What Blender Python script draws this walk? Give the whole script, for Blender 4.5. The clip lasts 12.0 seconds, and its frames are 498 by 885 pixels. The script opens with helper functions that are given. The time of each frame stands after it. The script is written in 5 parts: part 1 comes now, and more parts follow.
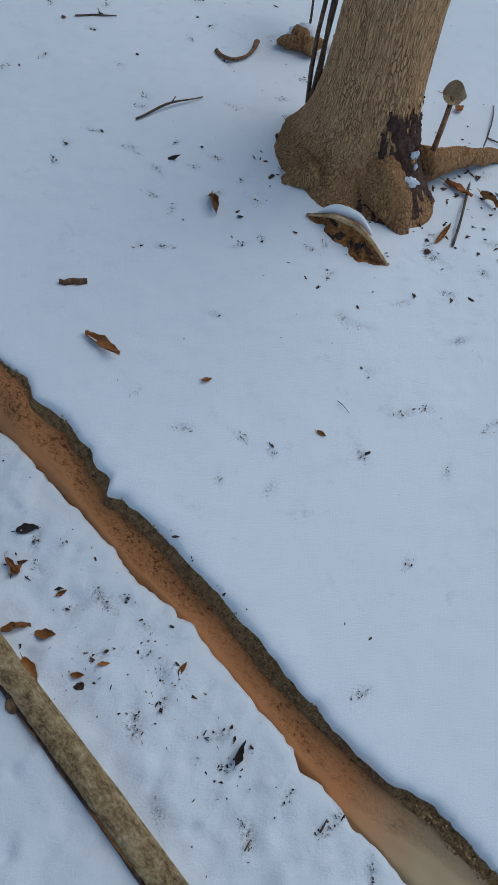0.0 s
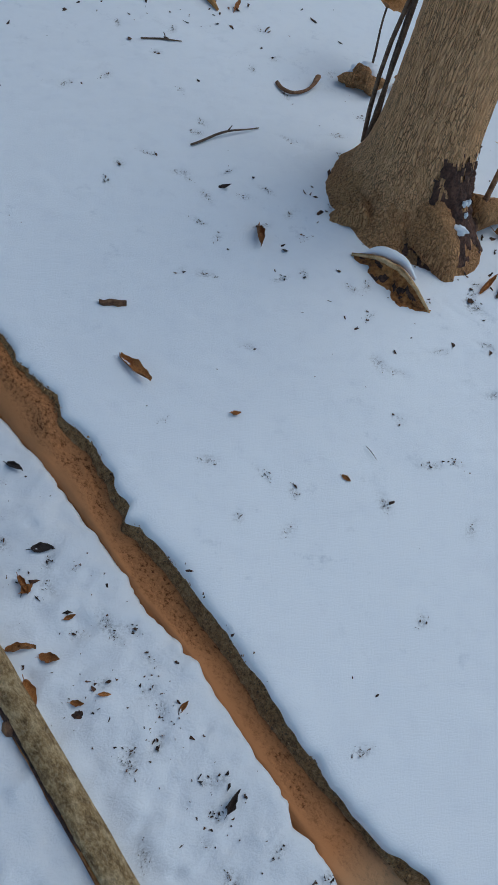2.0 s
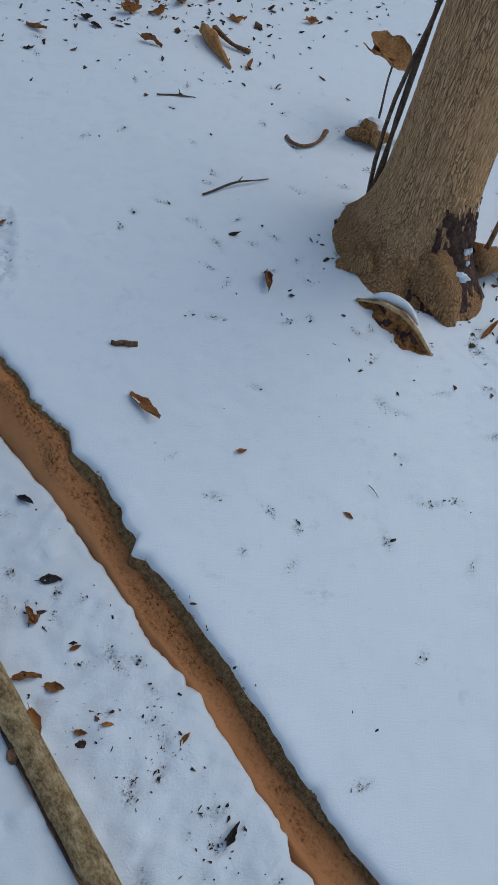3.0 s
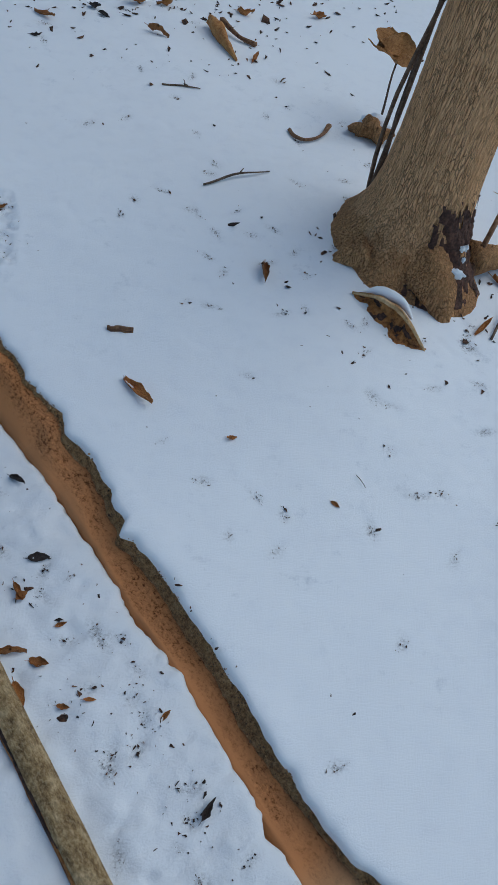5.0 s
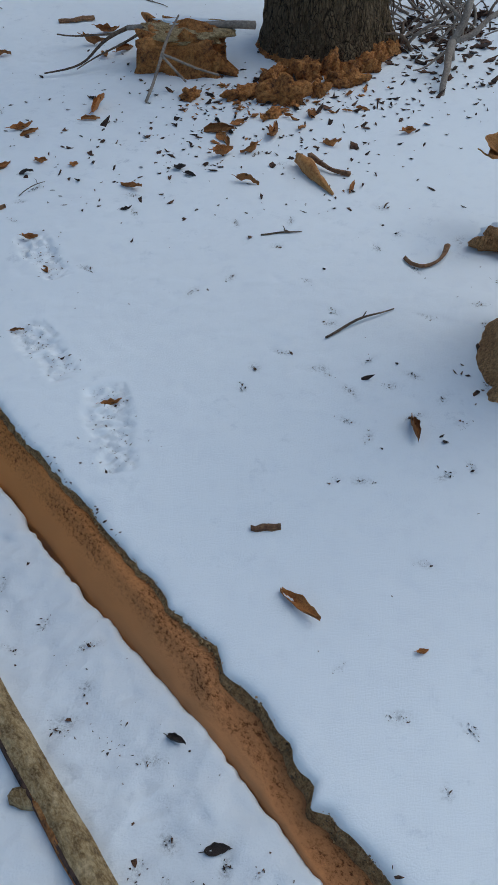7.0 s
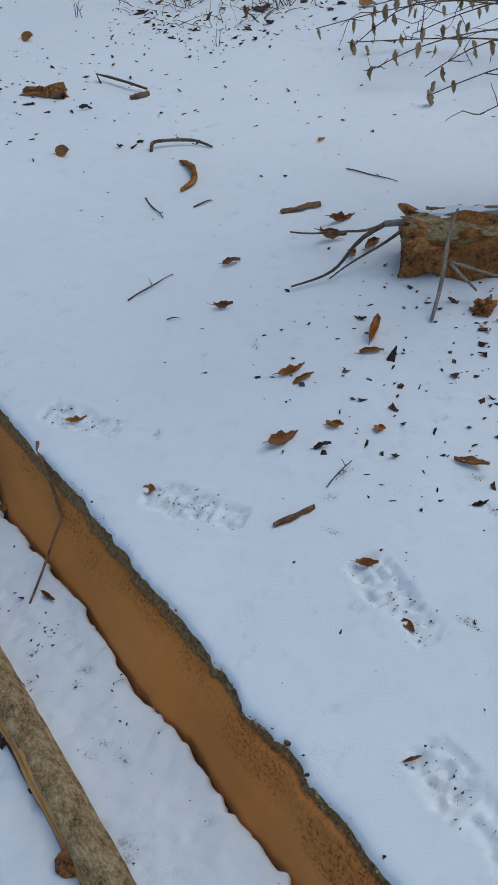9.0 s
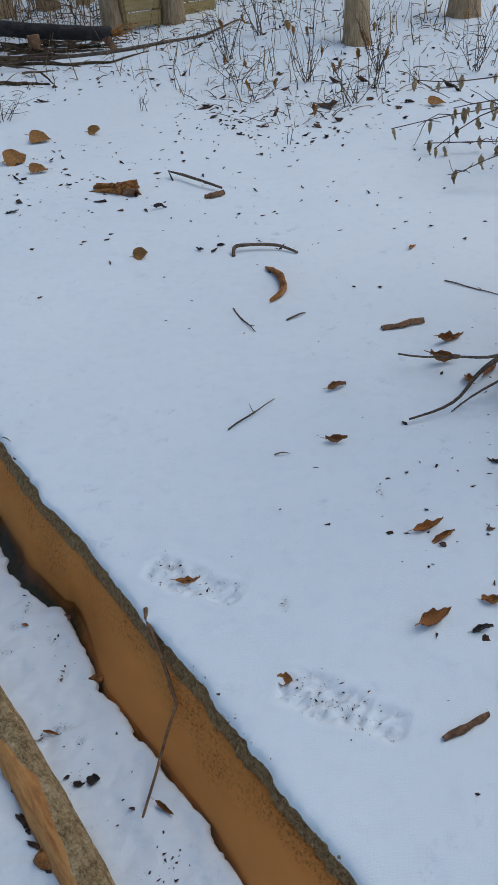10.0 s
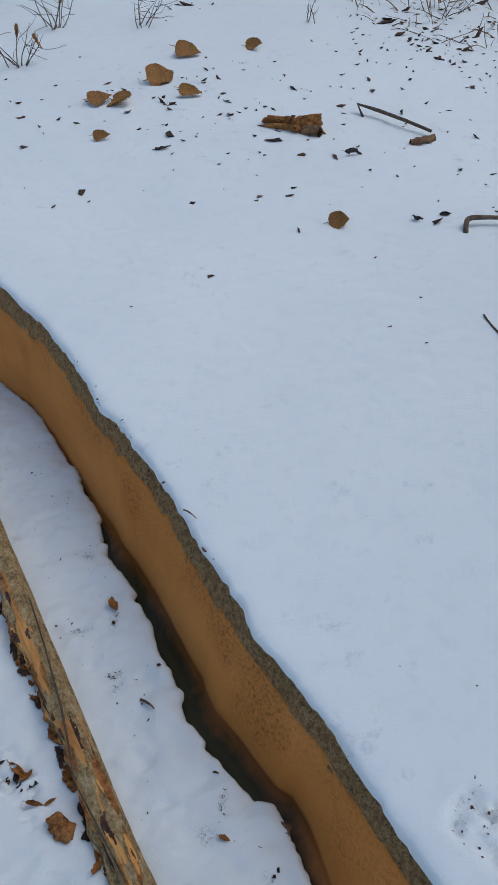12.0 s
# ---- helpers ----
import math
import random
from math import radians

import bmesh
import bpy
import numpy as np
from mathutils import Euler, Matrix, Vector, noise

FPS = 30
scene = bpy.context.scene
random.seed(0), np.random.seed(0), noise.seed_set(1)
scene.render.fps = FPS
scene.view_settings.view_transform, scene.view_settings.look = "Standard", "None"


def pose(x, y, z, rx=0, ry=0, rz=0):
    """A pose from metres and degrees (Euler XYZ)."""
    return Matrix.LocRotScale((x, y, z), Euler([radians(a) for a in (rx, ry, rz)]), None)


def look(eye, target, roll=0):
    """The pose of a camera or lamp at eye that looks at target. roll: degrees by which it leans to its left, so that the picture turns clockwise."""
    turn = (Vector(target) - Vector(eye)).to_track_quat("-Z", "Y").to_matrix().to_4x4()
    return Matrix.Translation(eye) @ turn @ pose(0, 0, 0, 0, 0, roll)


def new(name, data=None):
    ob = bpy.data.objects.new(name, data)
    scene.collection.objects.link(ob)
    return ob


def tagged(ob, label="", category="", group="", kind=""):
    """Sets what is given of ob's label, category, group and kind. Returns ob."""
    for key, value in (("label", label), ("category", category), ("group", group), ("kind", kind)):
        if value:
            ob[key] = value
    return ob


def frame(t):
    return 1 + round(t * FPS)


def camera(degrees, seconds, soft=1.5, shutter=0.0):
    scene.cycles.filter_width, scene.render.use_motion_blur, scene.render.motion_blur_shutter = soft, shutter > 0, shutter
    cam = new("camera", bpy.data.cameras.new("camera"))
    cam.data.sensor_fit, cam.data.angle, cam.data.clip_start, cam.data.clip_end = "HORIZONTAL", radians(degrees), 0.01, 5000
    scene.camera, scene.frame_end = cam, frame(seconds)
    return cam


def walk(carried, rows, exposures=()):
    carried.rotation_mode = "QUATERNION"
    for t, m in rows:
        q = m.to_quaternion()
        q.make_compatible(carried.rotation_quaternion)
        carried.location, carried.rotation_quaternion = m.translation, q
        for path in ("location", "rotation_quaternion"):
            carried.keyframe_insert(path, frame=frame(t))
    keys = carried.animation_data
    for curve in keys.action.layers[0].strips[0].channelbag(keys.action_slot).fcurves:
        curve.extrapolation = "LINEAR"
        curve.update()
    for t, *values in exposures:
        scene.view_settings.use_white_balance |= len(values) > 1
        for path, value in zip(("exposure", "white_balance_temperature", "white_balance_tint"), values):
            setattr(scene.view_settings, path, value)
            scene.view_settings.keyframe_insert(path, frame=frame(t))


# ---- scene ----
cam = camera(35.3, 12.0, soft=1.0)
ROWS = [
    (0, -0.708, -0.604, 1.255, 36.06, -7.65, -48.87),
    (0.5, -0.645, -0.615, 1.206, 33.75, -8.84, -46.18),
    (1, -0.606, -0.589, 1.196, 32.48, -9.65, -44.96),
    (1.5, -0.630, -0.582, 1.222, 32.33, -9.56, -44.43),
    (2, -0.678, -0.577, 1.265, 36.57, -9.25, -43.37),
    (2.5, -0.692, -0.586, 1.285, 39.26, -8.66, -42.08),
    (3, -0.698, -0.610, 1.292, 39.65, -9.01, -42.36),
    (3.2, -0.707, -0.618, 1.295, 39.65, -10.03, -42.95),
    (4.8, -0.736, -0.644, 1.323, 39.45, -10.76, -40.62),
    (5, -0.699, -0.648, 1.302, 39.12, -9.95, -40.94),
    (5.5, -0.638, -0.611, 1.253, 38.76, -1.72, -40.61),
    (6, -0.686, -0.625, 1.304, 39.34, -1.50, -39.77),
    (6.5, -0.673, -0.540, 1.298, 43.59, -2.26, -40.37),
    (7, -0.558, -0.317, 1.239, 45.99, 0.80, -41.70),
    (7.2, -0.545, -0.227, 1.267, 46.97, 1.49, -39.93),
    (8.8, -0.503, 0.721, 1.300, 51.69, 5.20, -40.33),
    (9, -0.480, 0.844, 1.316, 52.31, 6.25, -38.65),
    (9.5, -0.486, 1.059, 1.361, 55.17, 6.79, -35.80),
    (10, -0.497, 1.290, 1.391, 57.15, 5.66, -37.12),
    (10.5, -0.416, 1.565, 1.317, 58.54, 6.86, -36.24),
    (11, -0.353, 1.803, 1.291, 59.02, 6.10, -33.51),
    (11.5, -0.391, 2.074, 1.274, 55.56, 4.53, -31.30),
    (12, -0.407, 2.265, 1.269, 52.74, 4.23, -30.55),
]
walk(cam, [(t, pose(x, y, z, rx, ry, rz)) for t, x, y, z, rx, ry, rz in ROWS],
     [(0.0, 0.12, 6250, 2), (5.0, 0.18, 6280, 2), (7.0, 0.28, 6330, 2), (9.0, 0.36, 6400, 3), (10.5, 0.42, 6500, 4), (12.0, 0.44, 6600, 4)])

# ---- light ----
world = bpy.data.worlds.new("sky")
scene.world = world
world.use_nodes = True
wn = world.node_tree.nodes
sky = wn.new("ShaderNodeTexSky")
sky.sky_type, sky.sun_disc = "NISHITA", False
sky.sun_elevation, sky.sun_rotation = radians(48), radians(100)
sky.air_density, sky.dust_density, sky.ozone_density = 1.0, 1.2, 2.0
world.node_tree.links.new(sky.outputs[0], wn["Background"].inputs[0])
wn["Background"].inputs[1].default_value = 0.10
sun = new("sun", bpy.data.lights.new("sun", "SUN"))
sun.data.energy, sun.data.angle, sun.data.color = 0.75, radians(50), (1.0, 0.96, 0.92)
sun.matrix_world = look((3, -1, 6), (0, 0.5, 0))


# ---- materials ----
def material(name, rough=0.7):
    m = bpy.data.materials.new(name)
    m.use_nodes = True
    b = m.node_tree.nodes["Principled BSDF"]
    b.inputs["Roughness"].default_value = rough
    return m, m.node_tree.nodes, m.node_tree.links, b


def mapped(n, l, scale=(1, 1, 1)):
    co, mp = n.new("ShaderNodeTexCoord"), n.new("ShaderNodeMapping")
    mp.inputs["Scale"].default_value = scale
    l.new(co.outputs["Object"], mp.inputs[0])
    return mp.outputs[0]


def noise_tex(n, l, vec, scale, detail=4.0, rough=0.6):
    t = n.new("ShaderNodeTexNoise")
    t.inputs["Scale"].default_value, t.inputs["Detail"].default_value, t.inputs["Roughness"].default_value = scale, detail, rough
    l.new(vec, t.inputs["Vector"])
    return t.outputs["Fac"]


def ramp(n, l, fac, stops):
    r = n.new("ShaderNodeValToRGB")
    while len(r.color_ramp.elements) < len(stops):
        r.color_ramp.elements.new(0.5)
    for e, (p, c) in zip(r.color_ramp.elements, stops):
        e.position, e.color = p, (*c, 1)
    l.new(fac, r.inputs[0])
    return r.outputs[0]


def mix(n, l, fac, a, b, mode="MIX"):
    x = n.new("ShaderNodeMixRGB")
    x.blend_type = mode
    for socket, v in zip(x.inputs, (fac, a, b)):
        if hasattr(v, "links"):
            l.new(v, socket)
        else:
            socket.default_value = v if isinstance(v, (int, float)) else (*v, 1)
    return x.outputs[0]


def bump(n, l, b, heights, distance=0.01):
    last = None
    for h, strength in heights:
        k = n.new("ShaderNodeBump")
        k.inputs["Strength"].default_value, k.inputs["Distance"].default_value = strength, distance
        l.new(h, k.inputs["Height"])
        if last:
            l.new(last, k.inputs["Normal"])
        last = k.outputs[0]
    l.new(last, b.inputs["Normal"])


def surface(name, colours, scales, rough=0.75, stretch=(1, 1, 1), relief=0.5, distance=0.006, per_object=0.0, islands=False):
    """A rough natural surface: colours from a coarse and a fine noise, with relief at both scales."""
    m, n, l, b = material(name, rough)
    v = mapped(n, l, stretch)
    coarse, fine = noise_tex(n, l, v, scales[0]), noise_tex(n, l, v, scales[1], 6, 0.7)
    c = mix(n, l, 0.45, ramp(n, l, coarse, [(0.35, colours[0]), (0.5, colours[1]), (0.66, colours[2])]),
            ramp(n, l, fine, [(0.40, colours[0]), (0.5, colours[1]), (0.61, colours[2])]))
    if per_object or islands:
        info = n.new("ShaderNodeNewGeometry" if islands else "ShaderNodeObjectInfo")
        tone = ramp(n, l, info.outputs["Random Per Island" if islands else "Random"],
                    [(0.0, (0.25, 0.22, 0.2)), (0.35, (0.6, 0.55, 0.5)), (1.0, (1.25, 1.15, 1.0))])
        c = mix(n, l, per_object or 1.0, c, tone, "MULTIPLY")
    l.new(c, b.inputs["Base Color"])
    bump(n, l, b, [(coarse, relief), (fine, relief)], distance)
    return m


def bark_material(name, colours, plate, stretch, crack, relief=1.0, distance=0.016):
    """Bark: narrow wandering plates parted by dark cracks, with fine grain."""
    m, n, l, b = material(name, 0.85)
    b.inputs["Specular IOR Level"].default_value = 0.2
    v = mapped(n, l, (1, 1, stretch))
    wander = n.new("ShaderNodeTexNoise")
    wander.inputs["Scale"].default_value, wander.inputs["Detail"].default_value = plate * 0.45, 3.0
    l.new(v, wander.inputs["Vector"])
    warp = n.new("ShaderNodeVectorMath")
    warp.operation = "MULTIPLY_ADD"
    l.new(wander.outputs["Color"], warp.inputs[0])
    warp.inputs[1].default_value = (1.9 / plate,) * 3
    l.new(v, warp.inputs[2])
    cells = n.new("ShaderNodeTexVoronoi")
    cells.feature = "DISTANCE_TO_EDGE"
    cells.inputs["Scale"].default_value = plate
    l.new(warp.outputs[0], cells.inputs["Vector"])
    rise = ramp(n, l, cells.outputs["Distance"], [(0.0, (0, 0, 0)), (0.10, (0.5, 0.5, 0.5)), (0.35, (1, 1, 1))])
    split = ramp(n, l, cells.outputs["Distance"], [(0.02, (1, 1, 1)), (0.10, (0, 0, 0))])
    keep = ramp(n, l, noise_tex(n, l, v, plate * 0.3, 3), [(0.40, (0.15, 0.15, 0.15)), (0.56, (1, 1, 1))])
    split = mix(n, l, 1.0, split, keep, "MULTIPLY")
    fine, broad = noise_tex(n, l, v, 170, 6, 0.75), noise_tex(n, l, v, 9, 4)
    c = mix(n, l, 0.5, ramp(n, l, broad, [(0.3, colours[0]), (0.7, colours[1])]), ramp(n, l, fine, [(0.41, [k * 0.65 for k in colours[0]]), (0.60, colours[2])]))
    c = mix(n, l, mix(n, l, crack, (0, 0, 0), split), c, [k * 0.15 for k in colours[0]])
    l.new(c, b.inputs["Base Color"])
    bump(n, l, b, [(rise, relief), (fine, relief * 0.6)], distance)
    return m


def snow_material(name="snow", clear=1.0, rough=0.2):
    """Settled snow; grey and wet over buried grass and crumbs, greyer deep in prints (the mesh's own mask)."""
    m, n, l, b = material(name, 0.62)
    v = mapped(n, l)
    broad, lumps, grain = noise_tex(n, l, v, 1.3, 3), noise_tex(n, l, v, 22, 5, 0.6), noise_tex(n, l, v, 260, 3, 0.7)
    c = mix(n, l, 0.5, ramp(n, l, broad, [(0.3, (0.785, 0.83, 0.88)), (0.7, (0.85, 0.895, 0.93))]),
            ramp(n, l, lumps, [(0.28, (0.78, 0.82, 0.87)), (0.5, (0.845, 0.885, 0.92))]))
    thin = noise_tex(n, l, v, 14, 6, 0.75)
    where = noise_tex(n, l, v, 1.7, 2)
    both = mix(n, l, 1.0, ramp(n, l, thin, [(0.58, (0, 0, 0)), (0.72, (1, 1, 1))]), ramp(n, l, where, [(0.45, (0, 0, 0)), (0.62, (1, 1, 1))]), "MULTIPLY")
    c = mix(n, l, both, c, (0.62, 0.67, 0.73))
    greying = n.new("ShaderNodeAttribute")
    greying.attribute_name = "greying"
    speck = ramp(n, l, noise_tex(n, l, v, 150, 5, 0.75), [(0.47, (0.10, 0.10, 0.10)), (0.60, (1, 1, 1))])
    c = mix(n, l, mix(n, l, 1.0, greying.outputs["Color"], speck, "MULTIPLY"), c, (0.17, 0.18, 0.19))
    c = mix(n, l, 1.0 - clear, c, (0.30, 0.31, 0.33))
    l.new(c, b.inputs["Base Color"])
    b.inputs["Specular IOR Level"].default_value = 0.25
    bump(n, l, b, [(lumps, rough), (grain, 0.3)], 0.006)
    return m


def clay_material():
    """Orange silt of the stream bed: pitted clay on its slope, smooth silt lower down, dark where it lies deep and as
    painted shade under the left snow lip.
    """
    m, n, l, b = material("stream_clay", 0.75)
    b.inputs["Specular IOR Level"].default_value = 0.15
    v, w = mapped(n, l, (1, 0.4, 1)), mapped(n, l)
    coarse, marks, fine = noise_tex(n, l, v, 5, 4), noise_tex(n, l, mapped(n, l, (1.0, 0.7, 1)), 165, 5, 0.7), noise_tex(n, l, w, 420, 3, 0.7)
    base = ramp(n, l, coarse, [(0.3, (0.60, 0.215, 0.050)), (0.5, (0.66, 0.245, 0.060)), (0.72, (0.71, 0.28, 0.075))])
    pits = ramp(n, l, marks, [(0.34, (0.22, 0.17, 0.14)), (0.42, (0.56, 0.51, 0.47)), (0.48, (0.97, 0.96, 0.95)), (0.56, (1, 1, 1)), (0.64, (1.24, 1.22, 1.20))])
    place, frozen = n.new("ShaderNodeSeparateXYZ"), n.new("ShaderNodeMapRange")
    frozen.inputs["From Min"].default_value, frozen.inputs["From Max"].default_value = 1.5, 0.3
    l.new(w, place.inputs[0]), l.new(place.outputs[1], frozen.inputs["Value"])
    base = mix(n, l, frozen.outputs[0], base, ramp(n, l, coarse, [(0.3, (0.46, 0.195, 0.076)), (0.72, (0.55, 0.245, 0.102))]))
    pitted = n.new("ShaderNodeAttribute")
    pitted.attribute_name = "pitted"
    c = mix(n, l, pitted.outputs["Fac"], base, mix(n, l, 1.0, base, pits, "MULTIPLY"))
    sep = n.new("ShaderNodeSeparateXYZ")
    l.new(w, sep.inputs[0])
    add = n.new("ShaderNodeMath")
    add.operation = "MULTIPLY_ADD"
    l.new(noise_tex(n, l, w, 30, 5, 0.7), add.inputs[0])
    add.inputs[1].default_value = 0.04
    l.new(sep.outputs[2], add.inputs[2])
    # low bed darkens: silt in the deep, painted shade under the left snow lip
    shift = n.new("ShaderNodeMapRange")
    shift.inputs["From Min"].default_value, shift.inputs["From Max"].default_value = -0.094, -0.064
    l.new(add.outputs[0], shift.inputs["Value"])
    silt_shade = ramp(n, l, shift.outputs[0], [(0.0, (1, 1, 1)), (0.5, (0.6, 0.6, 0.6)), (1.0, (0, 0, 0))])
    c = mix(n, l, silt_shade, c, (0.070, 0.062, 0.030))
    pale = n.new("ShaderNodeMapRange")
    pale.inputs["From Min"].default_value, pale.inputs["From Max"].default_value = -0.66, -0.82
    l.new(sep.outputs[1], pale.inputs["Value"])
    c = mix(n, l, pale.outputs[0], c, (0.44, 0.33, 0.20))
    l.new(c, b.inputs["Base Color"])
    height = n.new("ShaderNodeMath")
    height.operation = "MULTIPLY"
    l.new(marks, height.inputs[0]), l.new(pitted.outputs["Fac"], height.inputs[1])
    bump(n, l, b, [(coarse, 0.3), (height.outputs[0], 1.0), (fine, 0.25)], 0.008)
    return m


def water_material():
    m, n, l, b = material("stream_water", 0.05)
    out = n["Material Output"]
    clear, gloss, fres, both = (n.new("ShaderNodeBsdfTransparent"), n.new("ShaderNodeBsdfGlossy"), n.new("ShaderNodeFresnel"), n.new("ShaderNodeMixShader"))
    clear.inputs[0].default_value = (0.97, 0.95, 0.91, 1)
    gloss.inputs["Roughness"].default_value = 0.04
    fres.inputs[0].default_value = 1.33
    l.new(fres.outputs[0], both.inputs[0]), l.new(clear.outputs[0], both.inputs[1]), l.new(gloss.outputs[0], both.inputs[2])
    l.new(both.outputs[0], out.inputs["Surface"])
    return m


# shelf snow is mixed 15% towards grey, with stronger lumps
SNOW, SNOW_GREY = snow_material(), snow_material("grey_snow", 0.85, 0.45)
CLAY, WATER = clay_material(), water_material()
SOIL = surface("bank_soil", [(0.17, 0.080, 0.026), (0.58, 0.315, 0.125), (0.84, 0.56, 0.29)], (90, 300), 0.95, relief=1.0, distance=0.014)
GRIT = surface("bank_grit", [(0.30, 0.18, 0.08), (0.58, 0.38, 0.19), (0.80, 0.60, 0.37)], (60, 200), 0.95, islands=True)
LOGWOOD = surface("planed_orange_wood", [(0.36, 0.14, 0.04), (0.64, 0.30, 0.085), (0.72, 0.38, 0.13)], (9, 60), 0.85, (1, 0.2, 1), 0.5, 0.006)
PALEWOOD = surface("pale_worn_wood", [(0.40, 0.22, 0.09), (0.66, 0.43, 0.21), (0.78, 0.57, 0.33)], (30, 140), 0.85, relief=0.8, distance=0.006)
EARTH = surface("frozen_earth", [(0.10, 0.07, 0.04), (0.16, 0.11, 0.06), (0.22, 0.16, 0.10)], (3, 60), 0.9)
BARK = bark_material("grey_brown_bark", [(0.74, 0.39, 0.18), (0.94, 0.53, 0.26), (0.97, 0.63, 0.35)], 150, 0.16, 0.66, 0.9, 0.010)
BARK_ORANGE = bark_material("orange_root_bark", [(0.54, 0.255, 0.108), (0.80, 0.43, 0.19), (0.90, 0.54, 0.27)], 110, 0.28, 0.5, 1.0, 0.013)
BARK_DARK = bark_material("dark_wet_bark", [(0.085, 0.056, 0.032), (0.19, 0.13, 0.075), (0.32, 0.22, 0.125)], 70, 0.3, 0.9)
BARK_FAR = surface("tan_trunk_bark", [(0.20, 0.125, 0.07), (0.42, 0.28, 0.16), (0.56, 0.41, 0.26)], (14, 60), 0.9, (1, 1, 0.2), 0.8, 0.02, 0.15)
LOGBARK = surface("lichen_grey_log_bark", [(0.13, 0.075, 0.028), (0.44, 0.29, 0.13), (0.74, 0.57, 0.33)], (48, 210), 0.9, (1, 0.6, 1), 1.0, 0.010)
ROTTEN = surface("orange_rotten_wood", [(0.055, 0.018, 0.006), (0.50, 0.185, 0.046), (0.70, 0.33, 0.105)], (22, 95), 0.9, relief=1.0, distance=0.016)
DARKWOOD = surface("dark_wood", [(0.025, 0.012, 0.009), (0.085, 0.040, 0.028), (0.20, 0.10, 0.065)], (30, 110), 0.9, relief=1.0, distance=0.012)
CHAR = surface("charred_black_wood", [(0.008, 0.007, 0.007), (0.022, 0.018, 0.017), (0.06, 0.05, 0.045)], (12, 70), 0.8, relief=0.9)
LEAF_TAN = surface("dry_leaf_brown", [(0.22, 0.065, 0.015), (0.50, 0.19, 0.046), (0.63, 0.30, 0.09)], (25, 120), 0.7, relief=0.6, distance=0.004, per_object=0.55)
LEAF_PALE = surface("dry_leaf_tan", [(0.30, 0.11, 0.028), (0.57, 0.255, 0.07), (0.69, 0.37, 0.125)], (18, 90), 0.7, relief=0.9, distance=0.008, per_object=0.2)
LEAF_BEIGE = surface("dry_leaf_beige", [(0.44, 0.29, 0.15), (0.68, 0.48, 0.28), (0.80, 0.62, 0.41)], (18, 90), 0.7, relief=0.9, distance=0.008, per_object=0.2)
LEAF_DARK = surface("wet_leaf_dark", [(0.012, 0.009, 0.008), (0.03, 0.02, 0.018), (0.07, 0.045, 0.035)], (25, 120), 0.55, relief=0.6, distance=0.004)
BARKCHIP = surface("bark_chip", [(0.08, 0.035, 0.02), (0.22, 0.11, 0.055), (0.38, 0.22, 0.11)], (22, 110), 0.8, relief=0.9, distance=0.006, per_object=0.3)
TWIG_MAT = surface("twig_bark", [(0.04, 0.025, 0.02), (0.12, 0.08, 0.055), (0.24, 0.17, 0.12)], (20, 120), 0.8, relief=0.6, distance=0.003, per_object=0.5)
STICK_GREY = surface("bleached_stick", [(0.14, 0.11, 0.09), (0.26, 0.21, 0.17), (0.38, 0.32, 0.27)], (18, 110), 0.8, relief=0.7, distance=0.004)
LITTER = surface("leaf_crumbs", [(0.012, 0.009, 0.008), (0.06, 0.032, 0.022), (0.20, 0.09, 0.045)], (30, 120), 0.85, islands=True)
BRUSH = surface("dry_brush", [(0.08, 0.055, 0.035), (0.25, 0.17, 0.10), (0.42, 0.31, 0.20)], (3, 40), 0.85, islands=True)
STRAW = surface("dry_straw", [(0.26, 0.17, 0.08), (0.40, 0.28, 0.15), (0.52, 0.40, 0.24)], (6, 60), 0.85, islands=True)
PLANK = surface("yellow_plank", [(0.26, 0.17, 0.06), (0.38, 0.27, 0.11), (0.48, 0.37, 0.19)], (6, 60), 0.8, (1, 1, 6), 0.5, 0.004, 0.25)


# ---- shared shape helpers ----
def softp(s, k):
    return 0.5 * (s + np.sqrt(s * s + k * k))


def step01(a, b, x):
    k = np.clip((x - a) / (b - a), 0, 1)
    return k * k * (3 - 2 * k)


def vnoise(x, y, seed=0):
    """Smooth value noise on arrays, about -1 to 1."""
    x, y = np.asarray(x, float), np.asarray(y, float)
    i, j = np.floor(x), np.floor(y)
    u, v = x - i, y - j
    u, v = u * u * (3 - 2 * u), v * v * (3 - 2 * v)

    def h(a, b):
        k = np.sin(a * 127.1 + b * 311.7 + seed * 74.7) * 43758.5453
        return 2 * (k - np.floor(k)) - 1

    return (h(i, j) * (1 - u) + h(i + 1, j) * u) * (1 - v) + (h(i, j + 1) * (1 - u) + h(i + 1, j + 1) * u) * v


def fbm(x, y, seed=0, octaves=4):
    return sum(vnoise(x * 2 ** k, y * 2 ** k, seed + k) * 0.5 ** k for k in range(octaves))


def mesh_of(name, verts, faces, mats, slots=None, smooth=True):
    me = bpy.data.meshes.new(name)
    me.from_pydata([tuple(v) for v in np.asarray(verts, float).tolist()], [], [tuple(q) for q in faces])
    for m in mats if isinstance(mats, (list, tuple)) else [mats]:
        me.materials.append(m)
    if slots is not None:
        me.polygons.foreach_set("material_index", np.asarray(slots, dtype=np.int32))
    me.polygons.foreach_set("use_smooth", np.full(len(me.polygons), smooth))
    me.update()
    return me


def part(name, me, parent, label=""):
    ob = new(name, me)
    ob.parent = parent
    return tagged(ob, label)


